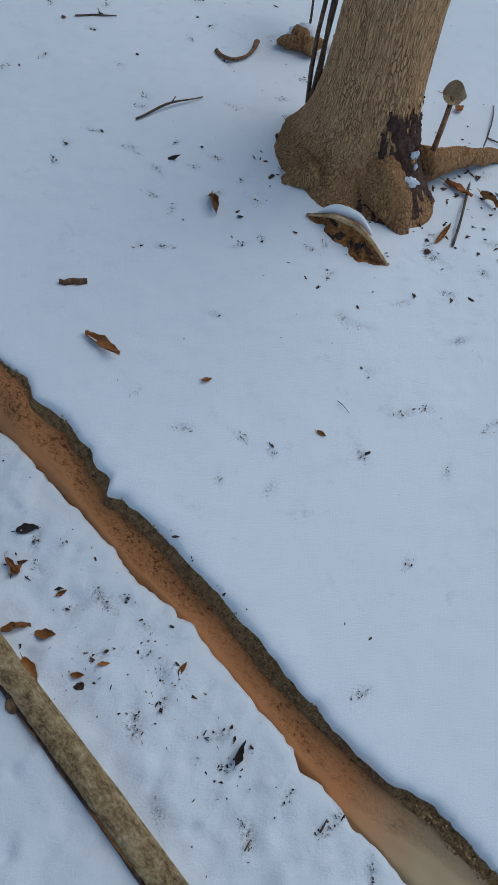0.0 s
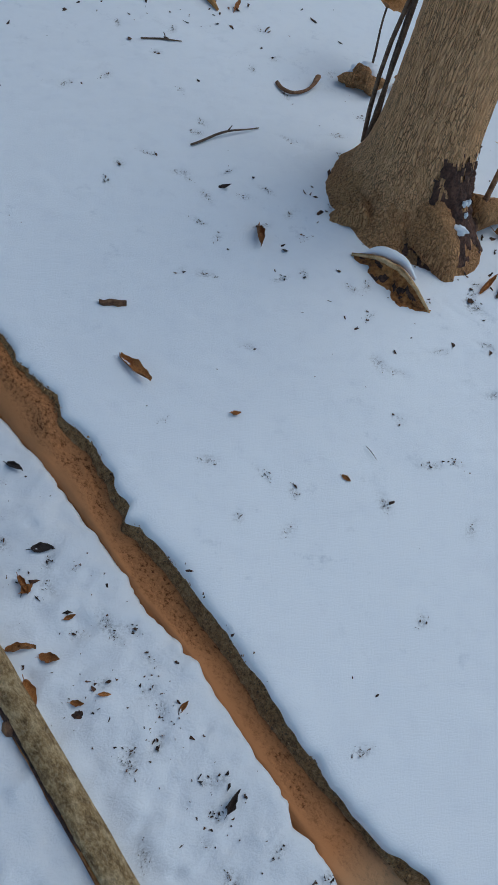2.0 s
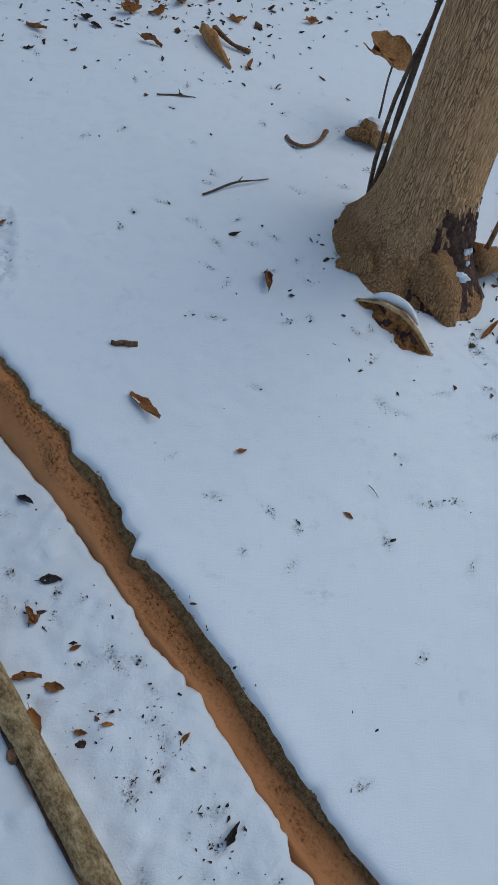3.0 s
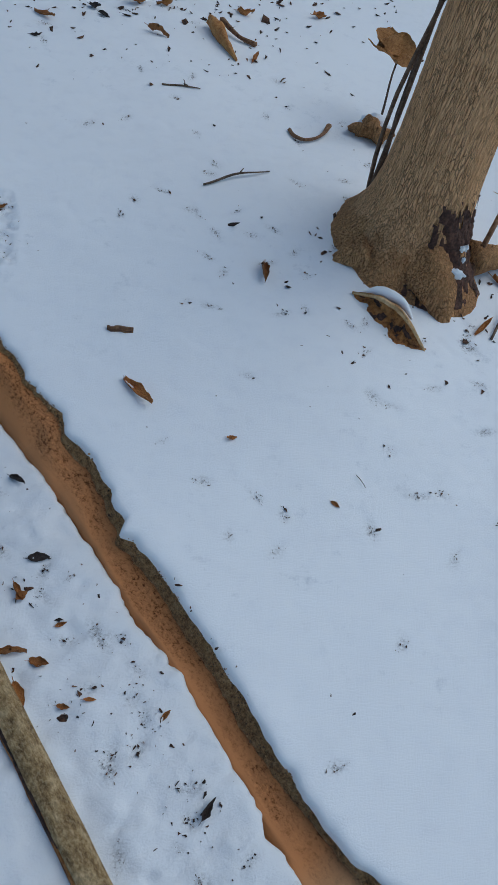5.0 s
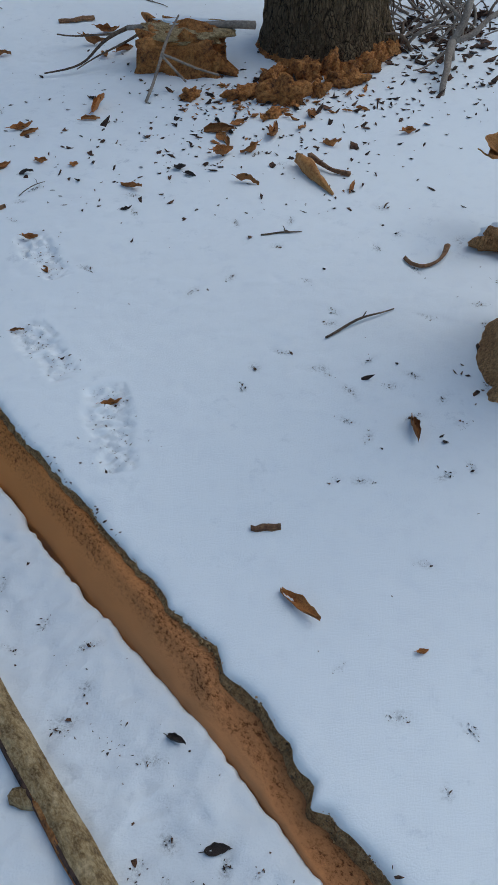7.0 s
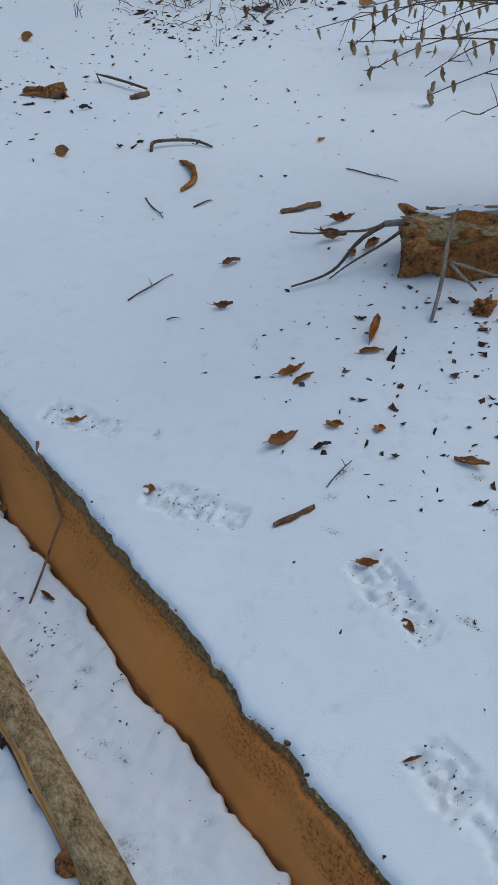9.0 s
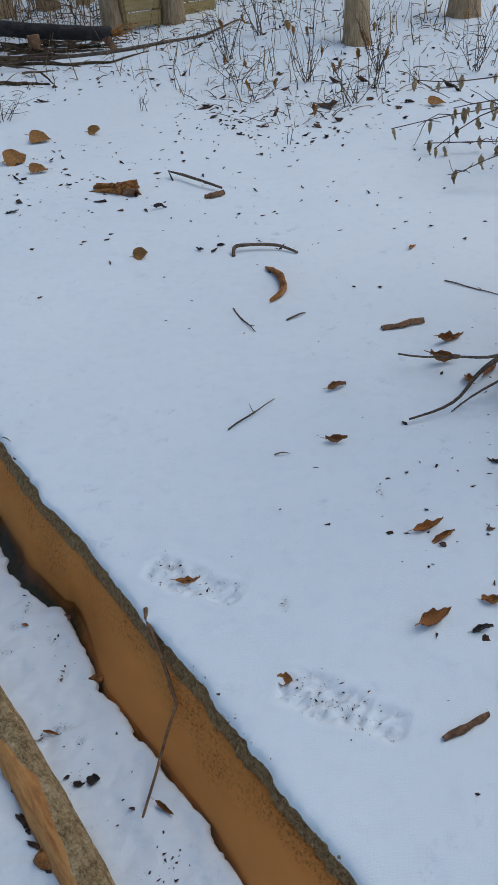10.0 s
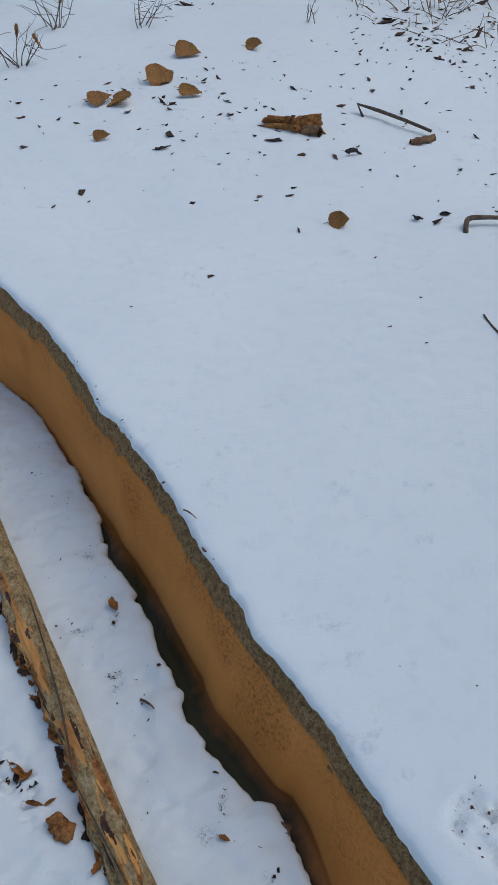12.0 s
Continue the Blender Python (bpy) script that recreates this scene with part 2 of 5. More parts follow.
def grid_faces(rows, cols, wrap=False):
    i, j = np.meshgrid(np.arange(rows - 1), np.arange(cols if wrap else cols - 1), indexing="ij")
    k = (j + 1) % cols
    return np.stack([i * cols + j, i * cols + k, (i + 1) * cols + k, (i + 1) * cols + j], -1).reshape(-1, 4).tolist()


def tube(points, radii, sides=8, rough=0.0, seed=0, lengthwise=9.0):
    """A capped tube through points, with an uneven surface."""
    p = np.asarray(points, float)
    r = np.interp(np.linspace(0, 1, len(p)), np.linspace(0, 1, len(radii)), radii)
    d = np.gradient(p, axis=0)
    d /= np.linalg.norm(d, axis=1)[:, None] + 1e-9
    ref = np.array([0, 0, 1.0]) if abs(d[:, 2]).mean() < 0.8 else np.array([1.0, 0, 0])
    a = np.cross(d, ref)
    a /= np.linalg.norm(a, axis=1)[:, None] + 1e-9
    b = np.cross(d, a)
    th = np.linspace(0, 2 * np.pi, sides, endpoint=False)
    run = np.r_[0, np.cumsum(np.linalg.norm(np.diff(p, axis=0), axis=1))]
    w = 1 + rough * (fbm(np.cos(th)[None] * 1.7 + run[:, None] * lengthwise, np.sin(th)[None] * 1.7 + seed * 3.1, seed) if rough else 0)
    v = p[:, None] + (r[:, None] * w)[..., None] * (np.cos(th)[None, :, None] * a[:, None] + np.sin(th)[None, :, None] * b[:, None])
    v = v.reshape(-1, 3)
    n = len(p)
    f = grid_faces(n, sides, True)
    v = np.vstack([v, p[0] - d[0] * r[0] * 0.3, p[-1] + d[-1] * r[-1] * 0.5])
    f += [(n * sides, (k + 1) % sides, k) for k in range(sides)] + [(n * sides + 1, (n - 1) * sides + k, (n - 1) * sides + (k + 1) % sides) for k in range(sides)]
    return v, f


def merged(pieces):
    vs, fs, at = [], [], 0
    for v, f in pieces:
        vs.append(np.asarray(v))
        fs += [tuple(np.add(q, at)) for q in f]
        at += len(v)
    return np.vstack(vs), fs


def bent(a, b, n=9, sag=0.0, wobble=0.0, seed=0):
    """A crooked line from a to b."""
    a, b = np.asarray(a, float), np.asarray(b, float)
    s = np.linspace(0, 1, n)[:, None]
    p = a + (b - a) * s
    rng = np.random.default_rng(seed)
    for k in (1, 2, 3):
        p = p + np.sin(np.pi * k * s) * rng.normal(0, wobble / k, 3) * np.linalg.norm(b - a)
    p[:, 2] += (np.sin(np.pi * s) * sag)[:, 0]
    return p


def flake(rng, x, y, z, s):
    """A torn, bent flake with an irregular rim."""
    n = int(rng.integers(5, 9))
    th = np.sort(rng.uniform(0, 2 * np.pi, n))
    a, w = rng.uniform(0, 6.28), rng.uniform(0.25, 0.9)
    r = s * rng.uniform(0.45, 1.25, n)
    p, q = r * np.cos(th), r * np.sin(th) * w
    tilt, fold = rng.normal(0, 0.35), rng.uniform(0, 0.6)
    up = np.abs(q) * fold + p * tilt
    rim = np.stack([x + p * math.cos(a) - q * math.sin(a), y + p * math.sin(a) + q * math.cos(a), z + up - up.min() * 0.5 + 0.0005], -1)
    hub = np.array([[x, y, z + 0.15 * s - up.min() * 0.5], [x, y, z - 0.3 * s]])
    f = [(k, (k + 1) % n, n) for k in range(n)] + [((k + 1) % n, k, n + 1) for k in range(n)]
    return np.vstack([rim, hub]), f


# ---- lie of the land: the stream runs along y, its high snowy bank on +x ----
EDGE_R = [(-60, -0.9), (-4, -0.5), (-2, -0.30), (-0.9, -0.202), (-0.78, -0.19), (-0.72, -0.215), (-0.63, -0.219), (-0.5, -0.204), (-0.34, -0.181), (-0.2, -0.169), (-0.1, -0.161),
          (-0.035, -0.163), (-0.01, -0.178), (0.01, -0.15), (0.07, -0.135), (0.17, -0.121), (0.25, -0.134), (0.30, -0.116), (0.37, -0.125), (0.47, -0.113), (0.6, -0.112), (0.72, -0.104), (0.83, -0.107), (0.96, -0.103),
          (1.1, -0.093), (1.3, -0.079), (1.47, -0.063), (1.59, -0.067), (1.64, -0.057), (1.75, -0.048), (1.83, -0.037), (2.0, -0.036), (2.15, -0.027), (2.3, -0.014), (2.6, -0.012), (2.8, -0.002), (3.0, -0.002), (3.08, -0.013), (3.14, 0.000), (3.34, 0.008)]
EDGE_R2 = [(3.6, 0.019), (3.75, 0.015), (3.83, 0.001), (3.9, 0.013), (4.04, 0.023), (4.25, 0.006), (4.5, -0.03), (4.9, -0.11), (5.6, -0.30), (7, -0.9), (9, -2.2), (12, -4), (60, -9)]
EDGE_L = [(-60, -1.0), (-4, -0.62), (-2, -0.42), (-0.85, -0.312), (-0.69, -0.300), (-0.5, -0.272), (-0.3, -0.243), (-0.15, -0.240), (0.0, -0.226), (0.15, -0.214), (0.4, -0.208),
          (0.7, -0.203), (0.95, -0.192), (1.2, -0.187), (1.35, -0.174), (1.5, -0.180), (1.68, -0.156), (1.8, -0.171), (1.95, -0.162), (2.12, -0.143), (2.3, -0.137), (2.45, -0.139),
          (2.58, -0.140), (2.72, -0.117), (2.84, -0.096), (2.90, -0.094), (2.93, -0.122), (3.05, -0.130), (3.14, -0.152), (3.2, -0.134), (3.35, -0.113), (3.52, -0.098)]
EDGE_L2 = [(3.66, -0.1), (3.75, -0.075), (3.95, -0.056), (4.15, -0.046), (4.4, -0.052), (4.6, -0.095), (4.9, -0.18), (5.6, -0.40), (7, -1.02), (9, -2.35), (12, -4.1), (60, -9.1)]
WATER_Z, LEFT_Z = -0.070, -0.06


def along(table, y):
    t = np.array(table)
    return np.interp(y, t[:, 0], t[:, 1])


def ragged(y, seed):
    near = step01(-3, -1, y) * (1 - step01(5, 7, y))
    return near * (0.0042 * fbm(y * 13 + 0.4 * vnoise(y * 5, 0 * y, seed), 0 * y + 0.3, seed, 3) + 0.0022 * fbm(y * 62 + 5 * vnoise(y * 6, 0 * y, seed + 8), 0 * y + 0.7, seed + 1, 3) * (1 + 0.9 * vnoise(y * 9, 0 * y + 2, seed + 7)) - 0.007 * step01(0.6, 0.95, vnoise(y * 17, 0 * y + 5, seed + 4)))


def edge_right(y):
    return along(EDGE_R + EDGE_R2, y)


def edge_left(y):
    return along(EDGE_L + EDGE_L2, y)


def right_z(x, y):
    """Height of the snow on the high bank."""
    y = np.asarray(y, float)
    far = softp(y - 3.1, 0.5) * 0.085 * (0.85 + 0.15 * step01(0.0, 0.8, x - edge_right(y)))
    return 0.05 * softp(y + 1.5, 0.6) - 0.075 + far - 0.1 * softp(y - 9.5, 1.5) - 0.011 * softp(y - 2.2, 0.5) * step01(0.1, 0.6, x - edge_right(y)) * (1 - step01(6.2, 8.0, y))


# footprints: middle x, y, length, degrees from toe to heel
FOOT_RIGHT = [(0.06, 0.87, 0.30, -118), (0.09, 1.20, 0.28, -99), (0.31, 1.57, 0.27, -100), (0.165, 2.07, 0.28, -65), (0.13, 2.55, 0.27, -66)]
FOOT_LEFT = [(-0.47, 3.18, 0.2, -78), (-0.67, -0.06, 0.27, -92)]


def pressed(x, y, prints):
    """How deep boots have pressed the snow."""
    z = np.zeros_like(x)
    for cx, cy, length, deg in prints:
        c, s = math.cos(radians(deg)), math.sin(radians(deg))
        a, b = ((x - cx) * c + (y - cy) * s) / length, (-(x - cx) * s + (y - cy) * c) / length
        half = np.where(a < 0.12, 0.175 - 0.35 * (a + 0.17) ** 2, 0.125) * (1 + 0.10 * vnoise(a * 9, b * 9, 8))
        d = np.maximum(np.abs(b) - half, np.abs(a) - 0.47 + 0.9 * b * b)
        inside = 1 - step01(-0.03, 0.015, d)
        tread = vnoise(a * 34, b * 20, 5) * 0.5 + vnoise(x * 95, y * 95, 6) * 0.7
        z += -inside * (0.0055 + 0.011 * tread) + 0.0010 * np.exp(-((d - 0.04) / 0.03) ** 2)
    return z


# grass and crumbs just under the snow: middle x, y
BURIED_RIGHT = [(0.02, 0.12), (0.03, -0.01), (0.10, -0.10), (-0.01, -0.14), (0.05, -0.22), (0.41, -0.30), (0.46, -0.33), (0.25, -0.30), (0.36, -0.45), (-0.14, -0.59), (0.53, 0.81), (0.44, 0.81),
                (0.48, 0.47), (0.52, 0.28), (0.65, 0.55), (0.56, 0.60), (0.83, 0.40), (0.68, 0.35), (0.37, 0.39), (0.56, 0.68), (0.25, 2.35), (0.49, 1.91), (0.41, 1.87), (0.34, 1.79), (0.70, 2.50)]
BURIED_LEFT = [(-0.30, -0.02), (-0.37, -0.12), (-0.32, -0.17), (-0.34, -0.32), (-0.34, -0.28), (-0.35, -0.46), (-0.42, -0.52), (-0.50, -0.47), (-0.44, -0.60), (-0.34, -0.68), (-0.38, 0.58), (-0.32, 0.42),
               (-0.43, 0.11), (-0.27, 0.49), (-0.40, 0.38), (-0.37, 0.11), (-0.20, 2.67), (-0.30, 2.09), (-0.23, 1.97), (-0.26, 1.94), (-0.17, 2.95), (-0.18, 1.89), (-0.39, -0.22), (-0.30, -0.24)]
spot_rng = random.Random(21)
BURIED_RIGHT += [(0.85 + spot_rng.gauss(0, 0.22), 0.15 + spot_rng.gauss(0, 0.30)) for k in range(26)] + [(spot_rng.uniform(0.3, 1.3), spot_rng.uniform(0.3, 1.7)) for k in range(30)] + [(spot_rng.uniform(0.1, 0.9), spot_rng.uniform(-0.7, 0.2)) for k in range(14)]
BURIED_LEFT += [(-0.36 + 0.04 * y + spot_rng.gauss(0, 0.05), y) for y in [spot_rng.uniform(-0.8, 3.9) for k in range(46)]]


def buried(x, y, spots):
    """Snow greying, 0 to 1: over buried grass and crumbs, patchily deep in prints."""
    out = np.zeros_like(x)
    for k, (cx, cy) in enumerate(spots):
        near = (np.abs(x - cx) < 0.09) & (np.abs(y - cy) < 0.09)
        if near.any():
            c, s = math.cos(k * 2.4), math.sin(k * 2.4)
            a, b = (x[near] - cx) * c + (y[near] - cy) * s, -(x[near] - cx) * s + (y[near] - cy) * c
            long, wide = 0.013 + 0.012 * (k * 0.37 % 1), 0.006 + 0.006 * (k * 0.71 % 1)
            out[near] += (0.35 + 0.55 * (k * 0.53 % 1)) * np.exp(-(a / long) ** 2 - (b / wide) ** 2)
    # prints grow greyer with depth, broken up by noise
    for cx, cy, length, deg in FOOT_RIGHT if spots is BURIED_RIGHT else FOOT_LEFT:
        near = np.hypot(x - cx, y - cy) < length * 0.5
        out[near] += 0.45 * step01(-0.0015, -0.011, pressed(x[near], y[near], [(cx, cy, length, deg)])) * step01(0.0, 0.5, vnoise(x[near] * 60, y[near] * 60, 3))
    return np.clip(out, 0, 1)


def snow_z(x, y, side, dents=True):
    """Height of the snow with its lumps, pits and footprints."""
    z = right_z(x, y) if side > 0 else LEFT_Z + 0.015 * softp(-x - 3, 2)
    close = 1 - step01(6, 12, np.hypot(x, y - 2))
    z = z + close * (0.005 * fbm(x * 2.1, y * 2.1, 11, 3) + 0.0022 * fbm(x * 17, y * 17, 12, 3) * (0.42 if side > 0 else 2.2) + (0 if side > 0 else 0.0022) * fbm(x * 48, y * 48, 14, 2))
    z = z - close * (0.0012 if side > 0 else 0.006) * step01(0.62, 0.95, vnoise(x * 23, y * 23, 31))
    if dents:
        z = z - 0.004 * buried(x, y, BURIED_RIGHT if side > 0 else BURIED_LEFT)
    z = z + step01(5, 9, np.hypot(x, y)) * 0.05 * fbm(x * 0.7, y * 0.7, 13, 3)
    return z + pressed(x, y, FOOT_RIGHT if side > 0 else FOOT_LEFT)


def ground_z(x, y):
    return float(snow_z(np.array([float(x)]), np.array([float(y)]), 1 if x > float(edge_right(y)) - 0.01 else -1, False)[0])


# ---- the ground ----
def spread(fine_from, fine_to, step, reach, grow=1.16):
    out = list(np.arange(fine_from, fine_to, step))
    d = step
    up, down = [out[-1]], [out[0]]
    while up[-1] < reach:
        d = min(d * grow, 4)
        up.append(up[-1] + d)
    d = step
    while down[-1] > -reach:
        d = min(d * grow, 4)
        down.append(down[-1] - d)
    return np.array(down[:0:-1] + out + up[1:])


def away(fine, step, reach, grow=1.12):
    s, d = [0.0], step
    while s[-1] < reach:
        d = step if s[-1] < fine else min(d * grow, 4)
        s.append(s[-1] + d)
    return np.array(s)


def snow_sheet(name, side, label):
    ys = spread(-1.15, 5.2, 0.0058, 70)
    s = np.r_[0, 0.002, 0.006, 0.011, 0.017, 0.024, 0.032 + away(1.15 if side > 0 else 0.42, 0.0095, 75)]
    lip = np.interp(s, [0, 0.002, 0.006, 0.011, 0.017, 0.024, 0.034, 0.06], [0.020, 0.011, 0.0055, 0.003, 0.0015, 0.0007, 0.0002, 0])
    y, off = np.meshgrid(ys, s, indexing="ij")
    edge = edge_right(y) if side > 0 else edge_left(y)
    jag = ragged(y, 3 if side > 0 else 9) * (1.0 if side > 0 else 1.6)
    x = edge + side * off + jag * np.exp(-off / 0.05)
    z = snow_z(x, y, side) - lip * (1 + 0.35 * vnoise(y * 40, off * 0, 2))
    v = np.stack([x, y, z], -1).reshape(-1, 3)
    f = grid_faces(len(ys), len(s))
    if side > 0:
        f = [q[::-1] for q in f]
    me = mesh_of(name, v, f, SNOW if side > 0 else SNOW_GREY)
    me.attributes.new("greying", "FLOAT", "POINT").data.foreach_set("value", buried(x, y, BURIED_RIGHT if side > 0 else BURIED_LEFT).astype(np.float32).reshape(-1))
    return tagged(new(name, me), label, "snow", kind="structure")


snow_sheet("snow_bank", 1, "smooth snow on the high stream bank, with footprints")
snow_sheet("snow_shelf", -1, "lumpy snow on the low ice shelf beside the stream")


def stream():
    ys = np.r_[np.arange(-6, -1.2, 0.06), np.arange(-1.2, 6.2, 0.008), np.arange(6.2, 12, 0.06)]
    xr, xl = edge_right(ys) + ragged(ys, 3), edge_left(ys)
    top = right_z(xr, ys) - 0.014
    drop = np.interp(ys, [-1.2, -0.3, 0.21, 0.27, 1.5, 1.8, 2.3, 6], [0.046, 0.040, 0.036, 0.013, 0.020, 0.038, 0.050, 0.054])
    foot = np.maximum(top - drop, WATER_Z - 0.004)
    low = np.array([xr[max(i - 26, 0):i + 27].min() for i in range(len(ys))])
    xin = np.convolve(np.pad(low, 20, mode="edge"), np.ones(41) / 41, mode="valid")
    xin = np.maximum(np.minimum(xin, xr) - 0.004, xr - np.interp(ys, [-1.2, -0.7, -0.3, 0.6, 1.0, 6], [0.03, 0.03, 0.016, 0.012, 0.014, 0.020]))
    # bank face
    k = np.linspace(0, 1, 12)
    y, kk = np.meshgrid(ys, k, indexing="ij")
    down = np.maximum(kk * 6 - 1, 0) / 5
    x = (xr + 0.035)[:, None] * (1 - np.minimum(kk * 6, 1)) + (xr + 0.006)[:, None] * np.minimum(kk * 6, 1) + (xin - xr - 0.008)[:, None] * down
    z = top[:, None] + (foot - 0.012 - top)[:, None] * down
    x = x + 0.003 * fbm(y * 22, kk * 3, 21) * step01(0.2, 0.6, kk) + 0.002 * vnoise(y * 95, kk * 9, 22) * step01(0.1, 0.4, kk)
    v = np.stack([x, y, z], -1).reshape(-1, 3)
    tagged(new("stream_bank", mesh_of("stream_bank", v, grid_faces(len(ys), 12), SOIL)), "dark gritty soil face cut by the stream under the snow", "bank", kind="structure")
    # grit and clods crumbling out of the bank
    rng = np.random.default_rng(31)
    unit = np.array([(1, 0, 0), (-1, 0, 0), (0, 1, 0), (0, -1, 0), (0, 0, 1), (0, 0, -1)], float)
    tri = [(0, 2, 4), (2, 1, 4), (1, 3, 4), (3, 0, 4), (2, 0, 5), (1, 2, 5), (3, 1, 5), (0, 3, 5)]
    gv, gf = [], []
    for i in range(4200):
        gy = rng.uniform(-1.2, 4.6)
        d = rng.uniform(0, 1) ** 0.8
        gx, gt, gz = np.interp(gy, ys, xr), np.interp(gy, ys, top), np.interp(gy, ys, foot)
        c = np.array((gx + 0.004 + (np.interp(gy, ys, xin) - gx) * d, gy, gt + (gz - gt) * d))
        gf += [tuple(q + 6 * i for q in f) for f in tri]
        gv.append(c + unit * rng.uniform(0.0006, 0.0026, 3) * (1 + (rng.random() < 0.06)) + rng.normal(0, 0.0006, (6, 3)))
    tagged(new("grit", mesh_of("grit", np.vstack(gv), gf, GRIT, smooth=False)), "grit and clods crumbling from the stream bank", "grit", kind="stuff")
    rim = []
    for k in range(150):
        gy = rng.uniform(-1.0, 4.4)
        if vnoise(gy * 2.3, 0.0, 61) > -0.1:
            gx = float(np.interp(gy, ys, xr)) + abs(rng.normal(0.004, 0.007))
            rim.append(flake(rng, gx, gy, float(right_z(gx, gy)) - 0.001, 0.0032 * rng.lognormal(0, 0.5)))
    v, f = merged(rim)
    tagged(new("soil_scraps", mesh_of("soil_scraps", v, f, LITTER, smooth=False)), "dark soil scraps on the snow along the bank edge", "soil", kind="stuff")
    # bed
    k = np.linspace(0, 1, 26)
    y, kk = np.meshgrid(ys, k, indexing="ij")
    x0, x1 = xin + 0.02, xl - 0.07
    x = x0[:, None] + (x1 - x0)[:, None] * kk
    deep = np.interp(ys, [2.55, 2.95, 3.6, 4.1], [0, 1, 1, 0])[:, None]
    over = (x - xl[:, None]) / np.maximum(xin - xl, 0.02)[:, None]
    # left rim dips so the bed colour draws the overhang's shade
    z = -0.077 + (foot[:, None] + 0.079) * (np.clip(over, 0, 1.1) * (1 - deep) + deep * np.clip((over - 0.4) / 0.6, 0, 1.1)) - 0.045 * deep * step01(0.62, 0.16, over + 0.06 * vnoise(y * 9, kk * 3, 3)) - 0.028 * step01(0.09, -0.02, over + 0.03 * vnoise(y * 30, kk, 5))
    z = np.minimum(z + 0.016 * step01(0.95, 0.45, y), foot[:, None] - 0.002)
    z = z + 0.0025 * fbm(y * 18, kk * 6, 23)
    v = np.stack([x, y, z], -1).reshape(-1, 3)
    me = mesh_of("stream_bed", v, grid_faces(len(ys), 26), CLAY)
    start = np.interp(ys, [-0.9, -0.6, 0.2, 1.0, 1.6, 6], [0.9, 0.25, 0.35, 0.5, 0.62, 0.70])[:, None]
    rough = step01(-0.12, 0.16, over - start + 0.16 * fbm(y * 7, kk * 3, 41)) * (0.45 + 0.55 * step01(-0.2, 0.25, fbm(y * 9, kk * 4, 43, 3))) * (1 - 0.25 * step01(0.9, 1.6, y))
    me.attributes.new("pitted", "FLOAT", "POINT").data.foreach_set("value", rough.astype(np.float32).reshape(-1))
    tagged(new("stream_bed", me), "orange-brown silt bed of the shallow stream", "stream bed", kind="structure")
    ys, xr, xl = ys[ys > 0.6], xr[ys > 0.6], xl[ys > 0.6]
    v = np.concatenate([np.stack([xr + 0.01, ys, ys * 0 + WATER_Z], -1), np.stack([xl - 0.06, ys, ys * 0 + WATER_Z], -1)])
    n = len(ys)
    water = new("water", mesh_of("water", v, [(i, i + 1, n + i + 1, n + i) for i in range(n - 1)], WATER))
    water.visible_shadow = False
    tagged(water, "clear still water in the narrow stream", "water", kind="structure")


stream()
earth = mesh_of("ground", [(-200, -200, -4.2), (200, -200, -4.2), (200, 200, -4.2), (-200, 200, -4.2)], [(0, 1, 2, 3)], EARTH)
tagged(new("ground", earth), "frozen earth under the snow", "ground", kind="structure")


# ---- trunks ----
def trunk_mesh(name, base, height, radius, flare, fall, mats, lobes=(), lean=(0, 0), seed=1, sides=72, rings=70, ridge=0.006, sink=0.06, low=0.16, patch=None):
    """A standing trunk with root flare and ridged bark; the foot may carry a second material."""
    zs = -sink + (height + sink) * np.linspace(0, 1, rings) ** 2.0
    th = np.linspace(0, 2 * np.pi, sides, endpoint=False)
    z, t = np.meshgrid(zs, th, indexing="ij")
    lob = sum(a * np.exp(-((np.angle(np.exp(1j * (t - radians(d)))) / 0.38) ** 2)) for d, a in lobes) if lobes else 0
    r = radius * (1 - 0.05 * np.maximum(z, 0)) + flare * np.exp(-np.maximum(z, -0.02) / fall) * (1 + lob + 0.25 * vnoise(t * 1.9, z * 4, seed))
    r = r + ridge * (vnoise(t * 11, z * 7, seed + 1) + 0.8 * vnoise(t * 27, z * 24, seed + 2) + 0.3 * vnoise(t * 51, z * 60, seed + 3)) * (1 + 0.5 * np.exp(-np.maximum(z, 0) / 0.15))
    if patch:
        middle, half, top, lift = patch
        d = np.degrees(np.angle(np.exp(1j * (t - radians(middle))))) / half + 0.9 * (0.5 - z / top) * 0.6
        d = np.maximum(np.abs(d), np.abs(z / top - 0.45) * 2) + 0.35 * fbm(t * 9, z * 30, seed + 5)
        r = r + lift * (1 - d) + 0.006 * fbm(t * 16, z * 50, seed + 6)
    x = base[0] + lean[0] * np.maximum(z, 0) + r * np.cos(t)
    y = base[1] + lean[1] * np.maximum(z, 0) + r * np.sin(t)
    v = np.stack([x, y, base[2] + z], -1).reshape(-1, 3)
    f = grid_faces(rings, sides, True)
    if patch:
        keep = (d < 1).reshape(-1)
        f = [q for q in f if keep[list(q)].all()]
        used, inv = np.unique(np.array(f), return_inverse=True)
        return mesh_of(name, v[used], inv.reshape(-1, 4).tolist(), mats)
    n = rings * sides
    v = np.vstack([v, v[(rings - 1) * sides:].mean(0)])
    f += [(n, (rings - 1) * sides + k, (rings - 1) * sides + (k + 1) % sides) for k in range(sides)]
    slots = None
    if len(mats) > 1:
        c = np.array([v[list(q)].mean(0) for q in f]) - np.array(base)
        a = np.arctan2(c[:, 1], c[:, 0])
        slots = (c[:, 2] < low * (1 + 0.4 * fbm(a * 5, c[:, 2] * 22, 17))).astype(int)
    return mesh_of(name, v, f, mats, slots)


